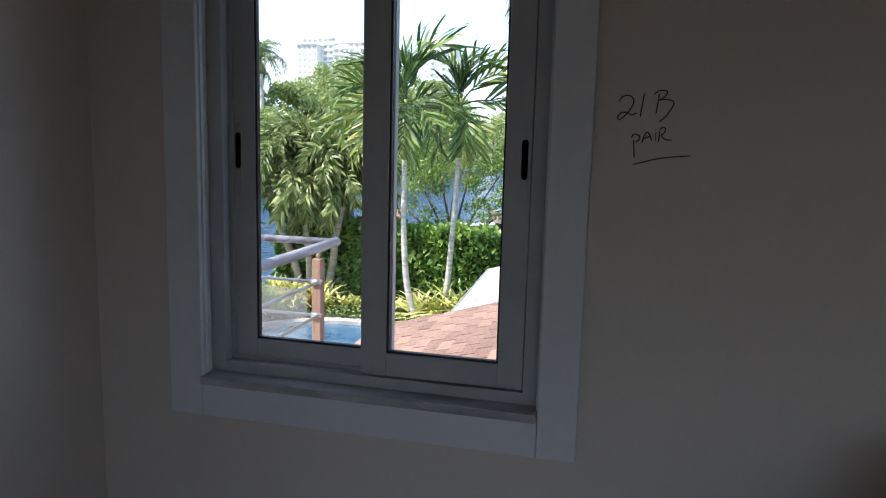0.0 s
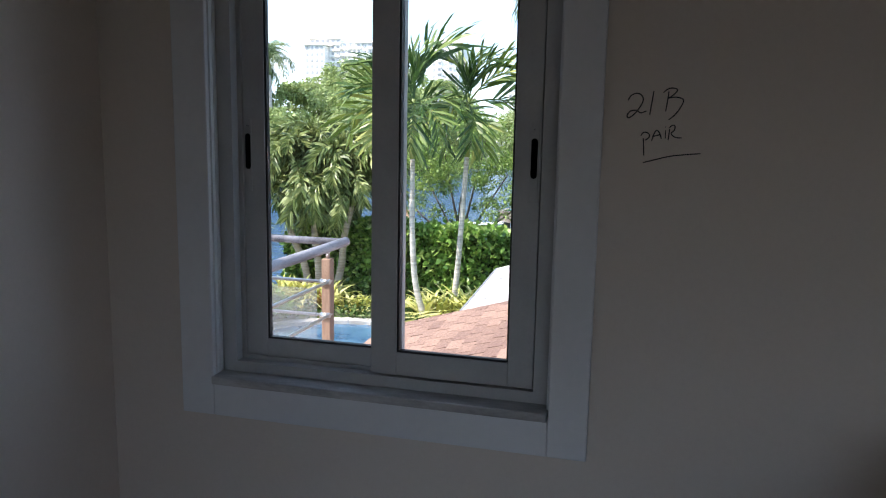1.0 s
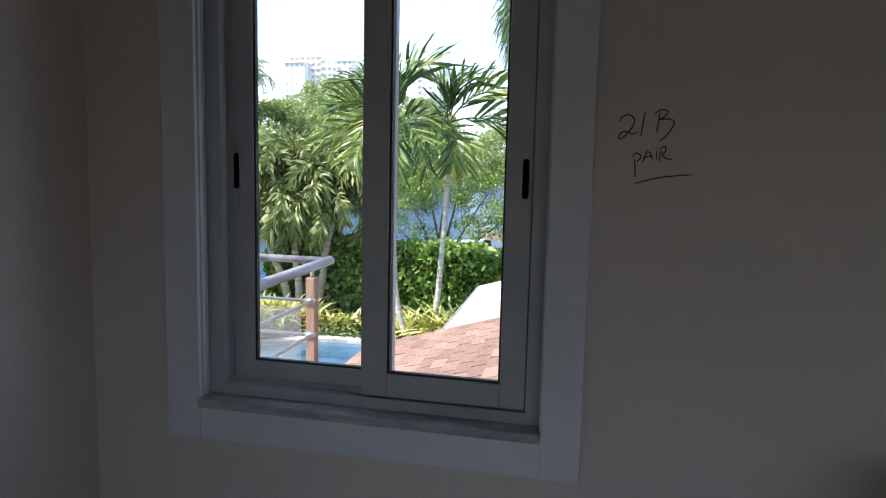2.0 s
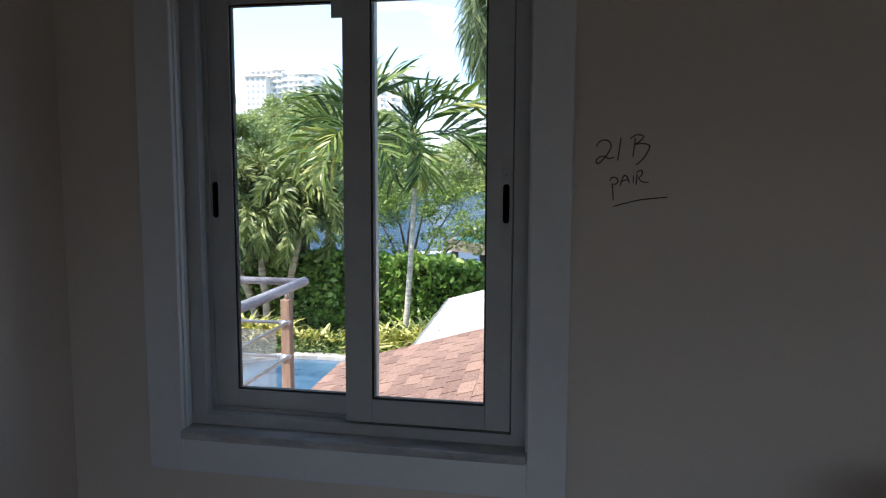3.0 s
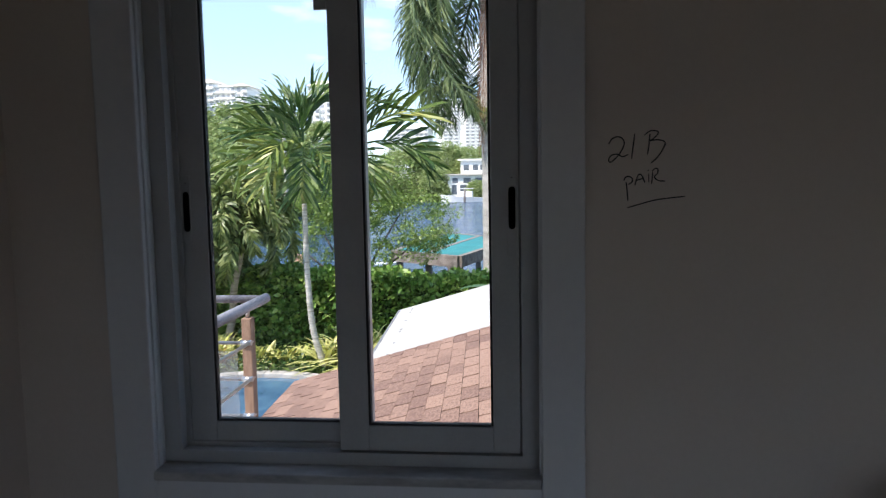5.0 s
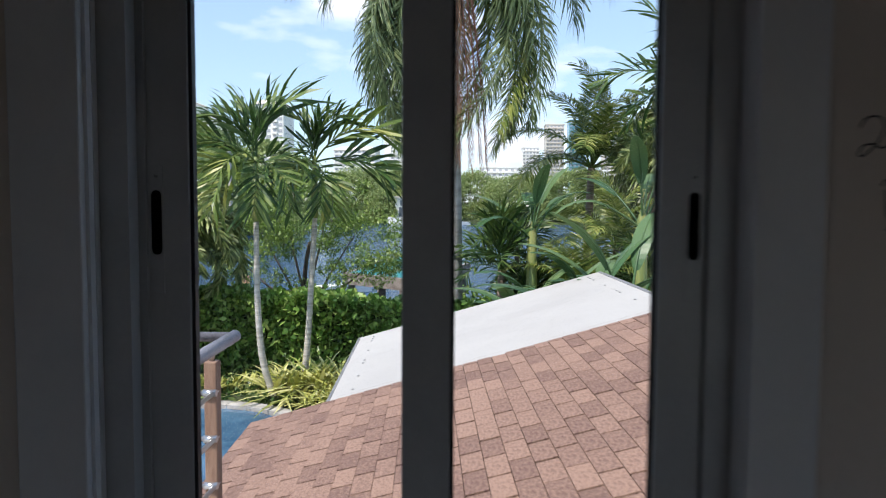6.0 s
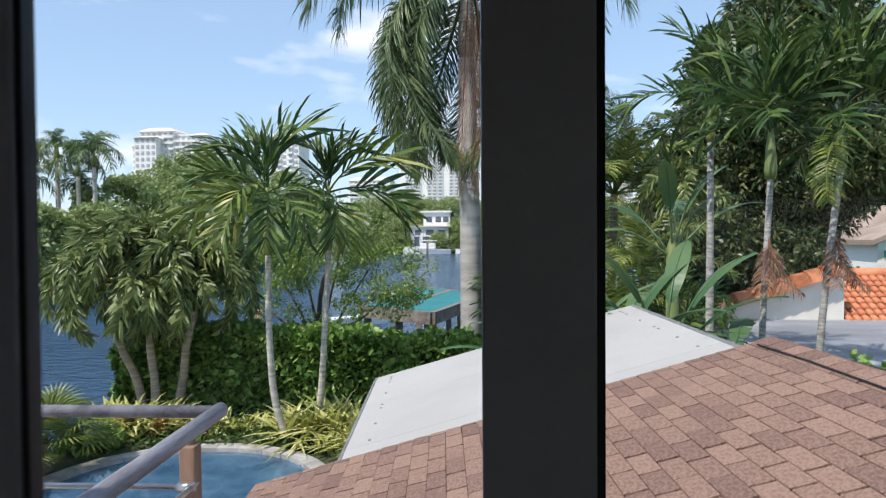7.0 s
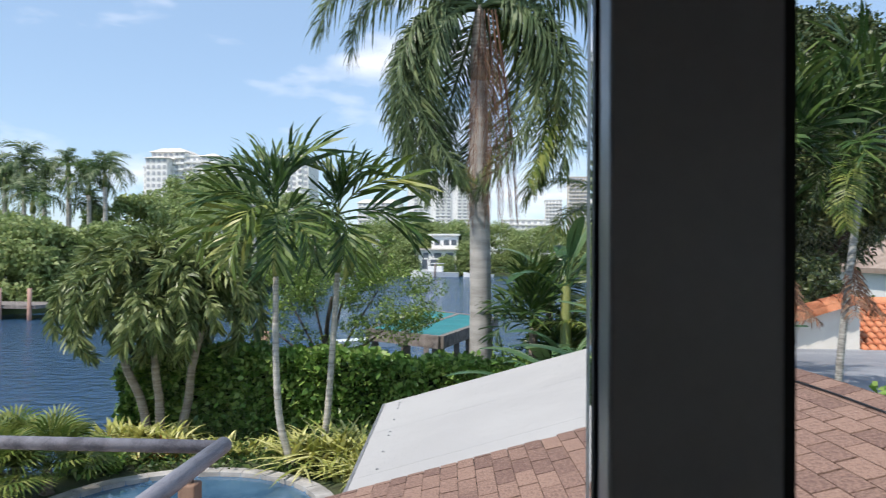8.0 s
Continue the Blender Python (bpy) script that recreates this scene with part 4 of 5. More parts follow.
ob = new("leaves", leaf_mesh("leaves", P, D, rng.uniform(0.08, 0.18, len(P)), 0.22, FRONDK, 0.2))
ob.data.transform(PLAN)
ob.parent = gc


def fan_palm(at, n, ln):
    ob = thing("fan_palm", "low palm shrub with fan leaves by the water", "palm", at, "fan palms")
    trunk(ob, [(0, 0, 0), (0, 0, 0.25), (0, 0, 0.5)], 0.10, 0.08, TRUNKD)
    for k in range(n):
        bm = bmesh.new()
        a, e = 2.4 * k, random.uniform(0.1, 1.2)
        tip = Vector((math.cos(a) * math.cos(e), math.sin(a) * math.cos(e), math.sin(e))) * ln * 0.55
        tube(bm, [(0, 0, 0.45), tip * 0.5 + Vector((0, 0, 0.5)), tip + Vector((0, 0, 0.45))], 0.01, 5)
        u = tip.normalized()
        s = Vector((-math.sin(a), math.cos(a), 0))
        o = tip + Vector((0, 0, 0.45))
        for j in range(-9, 10):
            t = j * 0.16
            d = u * math.cos(t) + s * math.sin(t)
            w = (s * math.cos(t) - u * math.sin(t)) * 0.022
            l2 = ln * 0.6
            v = [bm.verts.new(q) for q in (o, o + d * l2 * 0.6 - w, o + d * l2 + Vector((0, 0, -0.2 * l2)), o + d * l2 * 0.6 + w)]
            bm.faces.new(v)
        part("fan_leaf", bm, FRONDY, ob)


for q in ((-9.2, 15.2, GZ), (-9.95, 15.4, GZ), (-10.2, 14.5, GZ), (-9.6, 13.9, GZ), (-10.9, 14.3, GZ)):
    fan_palm(q, 24, 1.2)

# right-hand garden: three palms, broad-leaved plants, coconut palm, big tree
palm("grey_palm", "thin grey-trunked palm with dark ragged fronds", [(3.25, 17, GZ), (3.27, 17, 0), (3.28, 17, 1.6), (3.28, 17, 3.2)], 0.085, 0.06, [(F_DK, 4, 25, 75, 0.95), (F_DK, 6, -35, 20, 0.95)], TRUNKG, (0.7, 0.075), group="neighbour palms", seed=41)
pb = palm("grey_palm", "thin grey-trunked palm with a hanging dry brown frond", [(3.66, 15.2, GZ), (3.70, 15.2, -0.3), (3.77, 15.2, 1.2), (3.83, 15.2, 2.35)], 0.058, 0.052, [(F_DK, 5, 35, 82, 1.15), (F_DK, 6, -30, 30, 0.95)], TRUNKG, (0.85, 0.085), group="neighbour palms", seed=42)
for az in (235, 285, 320):
    shared("dry_frond", F_DRY[az % 2], pb, pose(0.13, -0.05, 4.25, 0, 0, az) @ pose(0, 0, 0, 0, 10, 0))
pc = palm("grey_palm", "leaning grey-trunked palm with hanging dead leaves", [(4.45, 15, GZ), (4.58, 15, -0.5), (4.72, 15, 1.0), (4.90, 15, 2.5)], 0.062, 0.055, [(F_DK, 5, 35, 80, 1.15), (F_DK, 6, -35, 30, 1.0), (F_CO, 2, -60, -40, 0.5)], TRUNKG, (0.7, 0.085), group="neighbour palms", seed=43)
for az in (330, 20, 250):
    shared("dry_frond", F_DRY[az % 2], pc, pose(0.36, 0, 4.35, 0, 0, az) @ pose(0, 0, 0, 0, 12, 0))
palm("coconut_palm", "yellow-green coconut palm behind the white roof", [(2.3, 24, GZ), (2.3, 24, -0.2), (2.38, 24, 2.5)], 0.14, 0.11, [(F_CO, 8, 30, 85, 1.0), (F_CO, 9, -35, 25, 1.0)], TRUNKD, group="coconut palms", seed=44)
palm("coconut_palm", "feathery green palm beside the royal palm", [(-0.3, 21, GZ), (-0.3, 21, -1.6), (-0.25, 21, -0.3)], 0.12, 0.10, [(F_DK, 7, 25, 80, 1.0), (F_DK, 7, -25, 25, 0.95)], TRUNKD, group="coconut palms", seed=45)
palm("coconut_palm", "feathery palm by the dark tree", [(3.9, 23, GZ), (3.9, 23, 0), (3.95, 23, 2.2)], 0.12, 0.10, [(F_CL, 8, 10, 80, 0.9), (F_CL, 7, -25, 15, 0.9)], TRUNKD, group="coconut palms", seed=46)

for x, y, zt, fm, sd in ((0.5, 22.0, -1.2, F_DK, 51), (1.7, 20.6, -0.9, F_CO, 52), (3.1, 19.6, -0.6, F_DK, 53), (0.2, 24.0, 0.2, F_DK, 54), (2.7, 21.5, 0.3, F_CO, 55)):
    palm("garden_palm", "low feathery green palm among the shrubs", [(x, y, GZ), (x, y, (GZ + zt) / 2), (x + 0.05, y, zt)], 0.10, 0.08, [(fm, 6, 20, 70, 0.75), (fm, 7, -25, 20, 0.75)], TRUNKD, group="garden palms", seed=sd)


def broad_leaf(ln, wd, bend, seed, torn=0.0):
    """A paddle leaf on its stalk, along +x and up."""
    g = random.Random(seed)
    bm = bmesh.new()
    stalk, n = ln * 0.75, 14
    pts = [Vector((0.10 * stalk * (k / 5) ** 2, 0, stalk * k / 5)) for k in range(6)]
    mid, p, a = [], pts[-1].copy(), 1.35
    for i in range(n + 1):
        mid.append(p.copy())
        p = p + Vector((math.cos(a), 0, math.sin(a))) * ln / n
        a -= bend / n
    tube(bm, pts + mid[1:], [0.03 - 0.024 * k / (n + 5) for k in range(n + 6)], 5)
    for side in (-1, 1):
        for i in range(n):
            f0, f1 = i / n, (i + 1) / n
            if g.random() < torn:
                f1 = f0 + 0.55 / n
            w0, w1 = (wd * math.sin(math.pi * min(1, 0.04 + 0.96 * f)) ** 0.6 for f in (f0, f1))
            q0, q1 = mid[i], mid[i].lerp(mid[i + 1], (f1 - f0) * n)
            sag = 0.22 + torn * g.uniform(0, 0.9)
            v = [bm.verts.new(x) for x in (q0, q1, q1 + Vector((0.04, side * w1, w1 * (0.35 - sag))), q0 + Vector((0.04, side * w0, w0 * (0.35 - sag))))]
            bm.faces.new(v if side > 0 else v[::-1])
    me = bpy.data.meshes.new("leaf")
    bm.to_mesh(me)
    bm.free()
    me.materials.append(BANANA)
    return me


BL = [broad_leaf(1.45, 0.19, 0.8, 1), broad_leaf(1.35, 0.20, 1.3, 2, 0.25), broad_leaf(1.35, 0.21, 2.0, 3, 0.55)]


def paddle_plant(at, rows, label="green paddle-leaved tropical plant beside the roof"):
    ob = thing("paddle_plant", label, "plant", at, "paddle plants")
    for az, tilt, k, s in rows:
        shared("leaf", BL[k], ob, pose(0, 0, 0, 0, 0, az) @ pose(0, 0, 0, 0, tilt, 0) @ Matrix.Diagonal((s, s, s, 1)))
    bm = bmesh.new()
    lathe(bm, ((0.16, at_z(at)), (0.12, 0.2), (0.02, 0.5)), 8)
    part("stem", bm, SHAFT, ob)
    return ob


def at_z(at):
    return GZ - at[2]


paddle_plant((1.85, 14.2, -0.75), [(170, 30, 0, 1.0), (200, 14, 0, 1.05), (10, 18, 0, 1.0), (340, 34, 0, 0.9), (60, 10, 0, 1.0), (120, 40, 1, 0.9), (270, 40, 1, 0.9), (20, 55, 2, 0.9), (330, 62, 2, 0.9)])
paddle_plant((2.5, 13.0, -1.0), [(20, 45, 2, 0.9), (330, 50, 2, 0.95), (60, 30, 1, 0.9), (180, 40, 1, 0.9), (270, 45, 2, 0.8), (0, 65, 2, 0.9)])
paddle_plant((1.25, 14.6, -0.9), [(k * 49 + 15, 12 + 12 * (k % 4), k % 3, 0.95) for k in range(8)])
paddle_plant((0.6, 16.5, -1.3), [(k * 51, 20 + 9 * (k % 4), k % 3, 1.0) for k in range(8)])
paddle_plant((0.1, 18.7, -1.8), [(k * 57 + 20, 18 + 11 * (k % 4), k % 3, 1.0) for k in range(8)])
paddle_plant((2.8, 18.2, 0.9), [(k * 60 + 10, 10 + 14 * (k % 4), k % 2, 0.95) for k in range(7)], "tall broad-leaved traveller's plant with a dry stem")
paddle_plant((0.5, 20.6, 0.5), [(k * 64 + 30, 8 + 14 * (k % 4), k % 2, 0.9) for k in range(7)], "tall broad-leaved traveller's plant with a dry stem")

big = thing("shade_tree", "huge dense dark green shade tree behind the neighbour's roof", "tree", (8.6, 29.5, GZ))
trunk(big, [(0, 0, 0), (0.1, 0, 2), (-0.2, 0.1, 4), (0, 0, 6)], 0.45, 0.22, BARK)
for t in ((-2.6, -0.6, 6.0), (2.6, -0.4, 6.2), (0.5, 1.5, 7), (-1.2, -1.5, 7.2), (1.4, -1.4, 5.2)):
    trunk(big, [(0, 0, 2.6), (t[0] * 0.5, t[1] * 0.5, 4.0), t], 0.2, 0.06, BARK, name="limb")
crown(big, "crown", [((0.6, 0, 8.5), (3.5, 3.0, 4.5), 540, 170, 0.62, -1), ((-2.9, -0.8, 5.0), (1.9, 1.8, 3.4), 150, 150, 0.5, -1), ((2.9, -0.5, 8.4), (2.8, 2.2, 3.0), 170, 150, 0.55, -1), ((-1.4, -1.8, 2.8), (2.8, 1.2, 2.0), 140, 130, 0.5, -1)], MANGO, 0.22, 0.2)

for i, (c, r, k) in enumerate((((-1.2, 20.8, -2.2), (1.2, 0.8, 0.9), 40), ((1.6, 19.5, -1.9), (1.6, 1.0, 1.2), 60), ((5.4, 14.4, -1.35), (0.9, 0.4, 0.75), 30), ((0.4, 23.2, -1.8), (1.8, 0.7, 1.5), 80), ((2.4, 22.8, -1.5), (1.6, 0.7, 1.7), 80), ((-0.6, 20.0, -2.0), (1.1, 0.6, 1.0), 50), ((3.2, 20.5, -1.2), (1.8, 1.0, 1.6), 70), ((6.4, 14.3, -1.4), (0.8, 0.4, 0.7), 26), ((-9.1, 16.5, -2.65), (0.55, 0.4, 0.3), 16))):
    sh = thing("shrub", "dense leafy green garden shrub", "shrub", (c[0], c[1], GZ), "garden shrubs")
    crown(sh, "crown", [((0, 0, c[2] - GZ), r, k, 50, 0.25, -1)], HEDGE, 0.16, 0.28)

# ---------- boat shelter in the water ----------
bs = thing("boat_shelter", "boat lift shelter with teal fabric roof panels on timber posts", "boat shelter")
A, B, C, Dq = Vector((-3.0, 25.7, -1.05)), Vector((-5.6, 27.6, -1.02)), Vector((-4.75, 37.2, -1.05)), Vector((-1.5, 33.8, -1.1))


def quad(s, t):
    return A.lerp(B, s).lerp(Dq.lerp(C, s), t)


for s0, s1 in ((0.03, 0.47), (0.53, 0.97)):
    bm = bmesh.new()
    c = [quad(s0, 0.03), quad(s0, 0.97), quad(s1, 0.97), quad(s1, 0.03)]
    hexa(bm, [p - Vector((0, 0, 0.02)) for p in c] + [p + Vector((0, 0, 0.02)) for p in c])
    bmesh.ops.recalc_face_normals(bm, faces=bm.faces[:])
    part("fabric_panel", bm, TEAL, bs, "teal fabric roof panel")
for p, q in ((A, B), (B, C), (C, Dq), (Dq, A), (quad(0.5, 0), quad(0.5, 1))):
    bm = bmesh.new()
    d_ = (q - p).normalized().cross(Vector((0, 0, 1))) * 0.10
    hexa(bm, [p - d_ - Vector((0, 0, 0.36)), p + d_ - Vector((0, 0, 0.36)), q + d_ - Vector((0, 0, 0.36)), q - d_ - Vector((0, 0, 0.36)), p - d_ + Vector((0, 0, 0.03)), p + d_ + Vector((0, 0, 0.03)), q + d_ + Vector((0, 0, 0.03)), q - d_ + Vector((0, 0, 0.03))])
    bmesh.ops.recalc_face_normals(bm, faces=bm.faces[:])
    part("beam", bm, TIMBER, bs)
for s in (0.04, 0.5, 0.96):
    for t in (0.05, 0.5, 0.95):
        p = quad(s, t)
        part("post", boxm(p.x - 0.11, p.x + 0.11, p.y - 0.11, p.y + 0.11, -5.5, p.z - 0.1), TIMBER, bs)


def boat(at, rz_, ln, hull_mat, label, cabin=True):
    ob = thing("motor_boat", label, "boat", at, "boats")
    ob.matrix_basis = planned(pose(*at, 0, 0, rz_))
    bm = bmesh.new()
    rows = []
    for i in range(9):
        f = i / 8
        w = ln * 0.15 * math.sin(min(1, (1 - f) * 1.8 + 0.02) * math.pi / 2) ** 0.8
        x, zt = ln * (f - 0.5), ln * (0.09 + 0.07 * f * f)
        rows.append([bm.verts.new(q) for q in ((x, -w, zt), (x, -w * 0.75, -0.1), (x, 0, -0.3), (x, w * 0.75, -0.1), (x, w, zt))])
    for i in range(8):
        for k in range(4):
            bm.faces.new((rows[i][k], rows[i + 1][k], rows[i + 1][k + 1], rows[i][k + 1]))
        bm.faces.new((rows[i][4], rows[i + 1][4], rows[i + 1][0], rows[i][0]))
    bm.faces.new(rows[0])
    bmesh.ops.recalc_face_normals(bm, faces=bm.faces[:])
    part("hull", bm, hull_mat, ob)
    if cabin:
        part("cabin", boxm(-ln * 0.18, ln * 0.14, -ln * 0.09, ln * 0.09, ln * 0.1, ln * 0.22, bevel=ln * 0.02), GEL, ob)
        part("windscreen", boxm(ln * 0.141, ln * 0.15, -ln * 0.075, ln * 0.075, ln * 0.15, ln * 0.21), DARKWIN, ob)
        part("hardtop", boxm(-ln * 0.2, ln * 0.12, -ln * 0.1, ln * 0.1, ln * 0.27, ln * 0.285), GEL, ob)
        for x in (-ln * 0.17, ln * 0.1):
            part("support", tube(bmesh.new(), [(x, 0, ln * 0.21), (x, 0, ln * 0.28)], 0.05, 6), STEEL, ob)
    return ob


boat((-2.35, 27.6, WZ), 80, 4.2, GEL, "small white motor boat under the shelter")
boat((-9.2, 44.0, WZ), 20, 4.0, GEL, "small white boat on the canal", False)
boat((-19, 180, WZ), 180, 11.0, GEL, "white motor yacht moored across the canal")
boat((-9, 181, WZ), 180, 7.0, GEL, "white boat moored across the canal")
boat((34, 160, WZ), 200, 11.0, GEL, "white boat moored across the canal")
tagged(part("piling", tube(bmesh.new(), [(-8.2, 24.6, -5), (-8.2, 24.6, -0.85)], 0.15, 10), PINK), "brown timber mooring piling", "piling", "pilings")
tagged(part("piling", tube(bmesh.new(), [(-18.5, 176, -5), (-18.5, 176, -0.6)], 0.25, 10), TIMBER), "brown timber mooring piling", "piling", "pilings")

# ---------- neighbour's flat roof, parapet and tiles ----------
nb = thing("neighbour_house", "neighbouring cream house with grey flat roof and orange tiles", "house")
part("flat_roof", boxm(3.0, 22, 16.3, 24.4, GZ, -1.08), FLATROOF, nb, "grey stained membrane flat roof")
bm = bmesh.new()
PL, PT, PRR = 4.9, 8.1, 8.85
hexa(bm, [(PL, 24.4, -1.1), (PRR, 24.4, -1.1), (PRR, 24.7, -1.1), (PL, 24.7, -1.1), (PL, 24.4, -0.98), (PRR, 24.4, 0.02 + 0.25), (PRR, 24.7, 0.27), (PL, 24.7, -0.98)])
bmesh.ops.recalc_face_normals(bm, faces=bm.faces[:])
part("parapet", bm, STUCCO, nb, "cream parapet wall")
tm = bpy.data.meshes.new("ridge_tile")
bm = bmesh.new()
n = 7
ra, rb = [], []
for k in range(n):
    t = math.pi * k / (n - 1)
    ra.append(bm.verts.new((0, -0.46 * math.cos(t), 0.36 * math.sin(t))))
    rb.append(bm.verts.new((0.43, -0.42 * math.cos(t), 0.32 * math.sin(t))))
for k in range(n - 1):
    bm.faces.new((ra[k], ra[k + 1], rb[k + 1], rb[k])).smooth = True
bmesh.ops.solidify(bm, geom=bm.faces[:], thickness=0.03)
bm.to_mesh(tm)
bm.free()
tm.materials.append(ORANGE)
slope_p = math.degrees(math.atan2(1.25, PRR - PL))
for k in range(10):
    x = PL - 0.2 + k * 0.395
    shared("ridge_tile", tm, nb, pose(x, 24.5, -0.98 + (x - PL) * 1.25 / (PRR - PL), 0, -slope_p, 0))
bt = bpy.data.meshes.new("barrel_tile")
bm = bmesh.new()
ra, rb = [], []
for k in range(6):
    t = math.pi * k / 5
    ra.append(bm.verts.new((-0.11 * math.cos(t), 0, 0.085 * math.sin(t) + 0.02)))
    rb.append(bm.verts.new((-0.10 * math.cos(t), 0.36, 0.08 * math.sin(t))))
for k in range(5):
    bm.faces.new((ra[k], ra[k + 1], rb[k + 1], rb[k])).smooth = True
bmesh.ops.recalc_face_normals(bm, faces=bm.faces[:])
bmesh.ops.solidify(bm, geom=bm.faces[:], thickness=0.015)
bmesh.ops.recalc_face_normals(bm, faces=bm.faces[:])
bm.to_mesh(bt)
bm.free()
bt.materials.append(ORANGE)
bm = bmesh.new()
hexa(bm, [(8.9, 24.0, -1.35), (16, 24.0, -1.35), (16, 27.0, -0.2), (8.9, 27.0, -0.2), (8.9, 24.0, -1.28), (16, 24.0, -1.28), (16, 27.0, 0.08), (8.9, 27.0, 0.08)])
part("tile_bed", bm, PINK, nb)
for j in range(9):
    for i in range(24):
        shared("barrel_tile", bt, nb, pose(9.0 + i * 0.235, 23.95 + j * 0.31, -1.29 + j * 0.31 * 0.453, 24.4, 0, random.uniform(-2, 2)))
part("ridge_cap", tube(bmesh.new(), [(8.8, 26.9, 0.1), (16, 26.9, 0.1)], 0.16, 10), ORANGE, nb)
part("eave_board", boxm(8.8, 16, 23.86, 23.95, -1.42, -1.27), TIMBER, nb)

fence = thing("slat_fence", "brown horizontal slatted timber fence", "fence")
for k in range(7):
    part("slat", boxm(2.6, 5.0, 21.98, 22.02, -2.0 + k * 0.24, -1.84 + k * 0.24), POSTWOOD, fence)
for x in (2.65, 3.8, 4.95):
    part("post", boxm(x - 0.05, x + 0.05, 22.02, 22.12, GZ, -0.2), POSTWOOD, fence)

wh = thing("white_house", "white house with brown roof and green awning", "house")
part("wall", prism(bmesh.new(), [(16.8, 40), (25.2, 40), (25.2, 48), (16.8, 48)], GZ, 0.75), WHITE, wh)
bm = bmesh.new()
hexa(bm, [(16.4, 39.6, 0.7), (20.8, 39.6, 2.6), (20.8, 48, 2.6), (16.4, 48, 0.7), (16.4, 39.6, 0.95), (20.8, 39.6, 2.85), (20.8, 48, 2.85), (16.4, 48, 0.95)])
hexa(bm, [(20.8, 39.6, 2.6), (25.4, 39.6, 0.7), (25.4, 48, 0.7), (20.8, 48, 2.6), (20.8, 39.6, 2.85), (25.4, 39.6, 0.95), (25.4, 48, 0.95), (20.8, 48, 2.85)])
part("roof", bm, BROWNROOF, wh, "brown pitched roof")
bm = bmesh.new()
fa, fb = ([bm.verts.new((x, y, z)) for x, z in ((16.8, 0.751), (25.0, 0.751), (20.8, 2.58))] for y in (39.98, 40.2))
bm.faces.new(fa)
bm.faces.new(fb[::-1])
for k in range(3):
    bm.faces.new((fa[k], fb[k], fb[(k + 1) % 3], fa[(k + 1) % 3]))
bmesh.ops.recalc_face_normals(bm, faces=bm.faces[:])
part("gable", bm, WHITE, wh)
part("awning", boxm(17.1, 23.2, 39.2, 40, 0.15, 0.45), GREENP, wh, "green awning")
for x in (17.4, 18.5, 19.6, 20.7):
    w_ = part("window", boxm(x, x + 0.8, 39.95, 39.999, -0.85, 0.1), GREENP, wh, "green-framed window")
    part("pane", boxm(x + 0.08, x + 0.72, 39.94, 39.949, -0.78, 0.03), DARKWIN, w_)
part("chimney", boxm(19.4, 20.1, 44, 44.7, 1.8, 3.6), WHITE, wh)

# ---------- the far side ----------
for i, (x, y, h, k) in enumerate(((-55.2, 84, 14.6, 1), (-58.8, 86, 13.4, 1), (-53.4, 85, 13.2, 1), (-50.0, 84, 15.0, 2.2), (-47.6, 84, 12.6, 1), (-45.2, 83, 13.6, 1), (-61.5, 90, 12.5, 1), (-51.5, 80, 10.0, 1), (-48.5, 86, 9.5, 1.4), (-33, 96, 12.5, 2), (-40, 150, 7, 1), (-13.5, 190, 7.5, 1))):
    palm("far_palm", "tall palm standing on the far bank", [(x, y, GZ), (x + 0.2, y, GZ + h * 0.4), (x + 0.1, y, GZ + h * 0.85)], 0.32, 0.22, [(F_FAR, 6, 15, 80, 0.85 / k ** 0.6), (F_FAR, 7, -35, 10, 0.9 / k ** 0.6)], TRUNK, (1.6, 0.25), ring=0.0, group="far palms", seed=100 + i)
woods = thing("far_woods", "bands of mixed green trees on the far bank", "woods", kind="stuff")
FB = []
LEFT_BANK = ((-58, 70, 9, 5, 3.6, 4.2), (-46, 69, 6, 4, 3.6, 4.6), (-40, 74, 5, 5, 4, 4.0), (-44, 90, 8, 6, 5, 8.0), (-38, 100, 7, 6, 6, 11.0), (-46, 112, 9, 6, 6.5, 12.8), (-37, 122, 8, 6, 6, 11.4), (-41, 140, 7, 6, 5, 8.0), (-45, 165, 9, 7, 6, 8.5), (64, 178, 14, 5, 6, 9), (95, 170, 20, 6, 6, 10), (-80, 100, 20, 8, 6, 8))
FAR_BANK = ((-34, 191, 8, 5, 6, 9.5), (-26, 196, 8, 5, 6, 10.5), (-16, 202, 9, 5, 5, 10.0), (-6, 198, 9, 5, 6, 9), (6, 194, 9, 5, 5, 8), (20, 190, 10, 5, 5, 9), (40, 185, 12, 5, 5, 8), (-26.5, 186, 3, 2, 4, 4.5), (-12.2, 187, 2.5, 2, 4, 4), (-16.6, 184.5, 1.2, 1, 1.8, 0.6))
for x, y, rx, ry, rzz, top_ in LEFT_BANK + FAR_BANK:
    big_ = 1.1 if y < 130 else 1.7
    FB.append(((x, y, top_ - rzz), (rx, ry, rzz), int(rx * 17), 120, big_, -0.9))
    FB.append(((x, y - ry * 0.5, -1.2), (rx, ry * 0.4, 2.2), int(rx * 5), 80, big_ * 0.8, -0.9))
# the haze over these woods lies in their leaf colour
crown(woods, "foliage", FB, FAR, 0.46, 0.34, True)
dock = thing("far_dock", "timber dock with pilings on the far bank", "dock")
part("deck", boxm(-46, -36.6, 57.5, 62, -2.75, -2.5), TIMBER, dock)
for x in (-45, -42, -39.4, -37):
    part("piling", tube(bmesh.new(), [(x, 57.4, -5), (x, 57.4, -1.2)], 0.16, 8), PINK, dock)

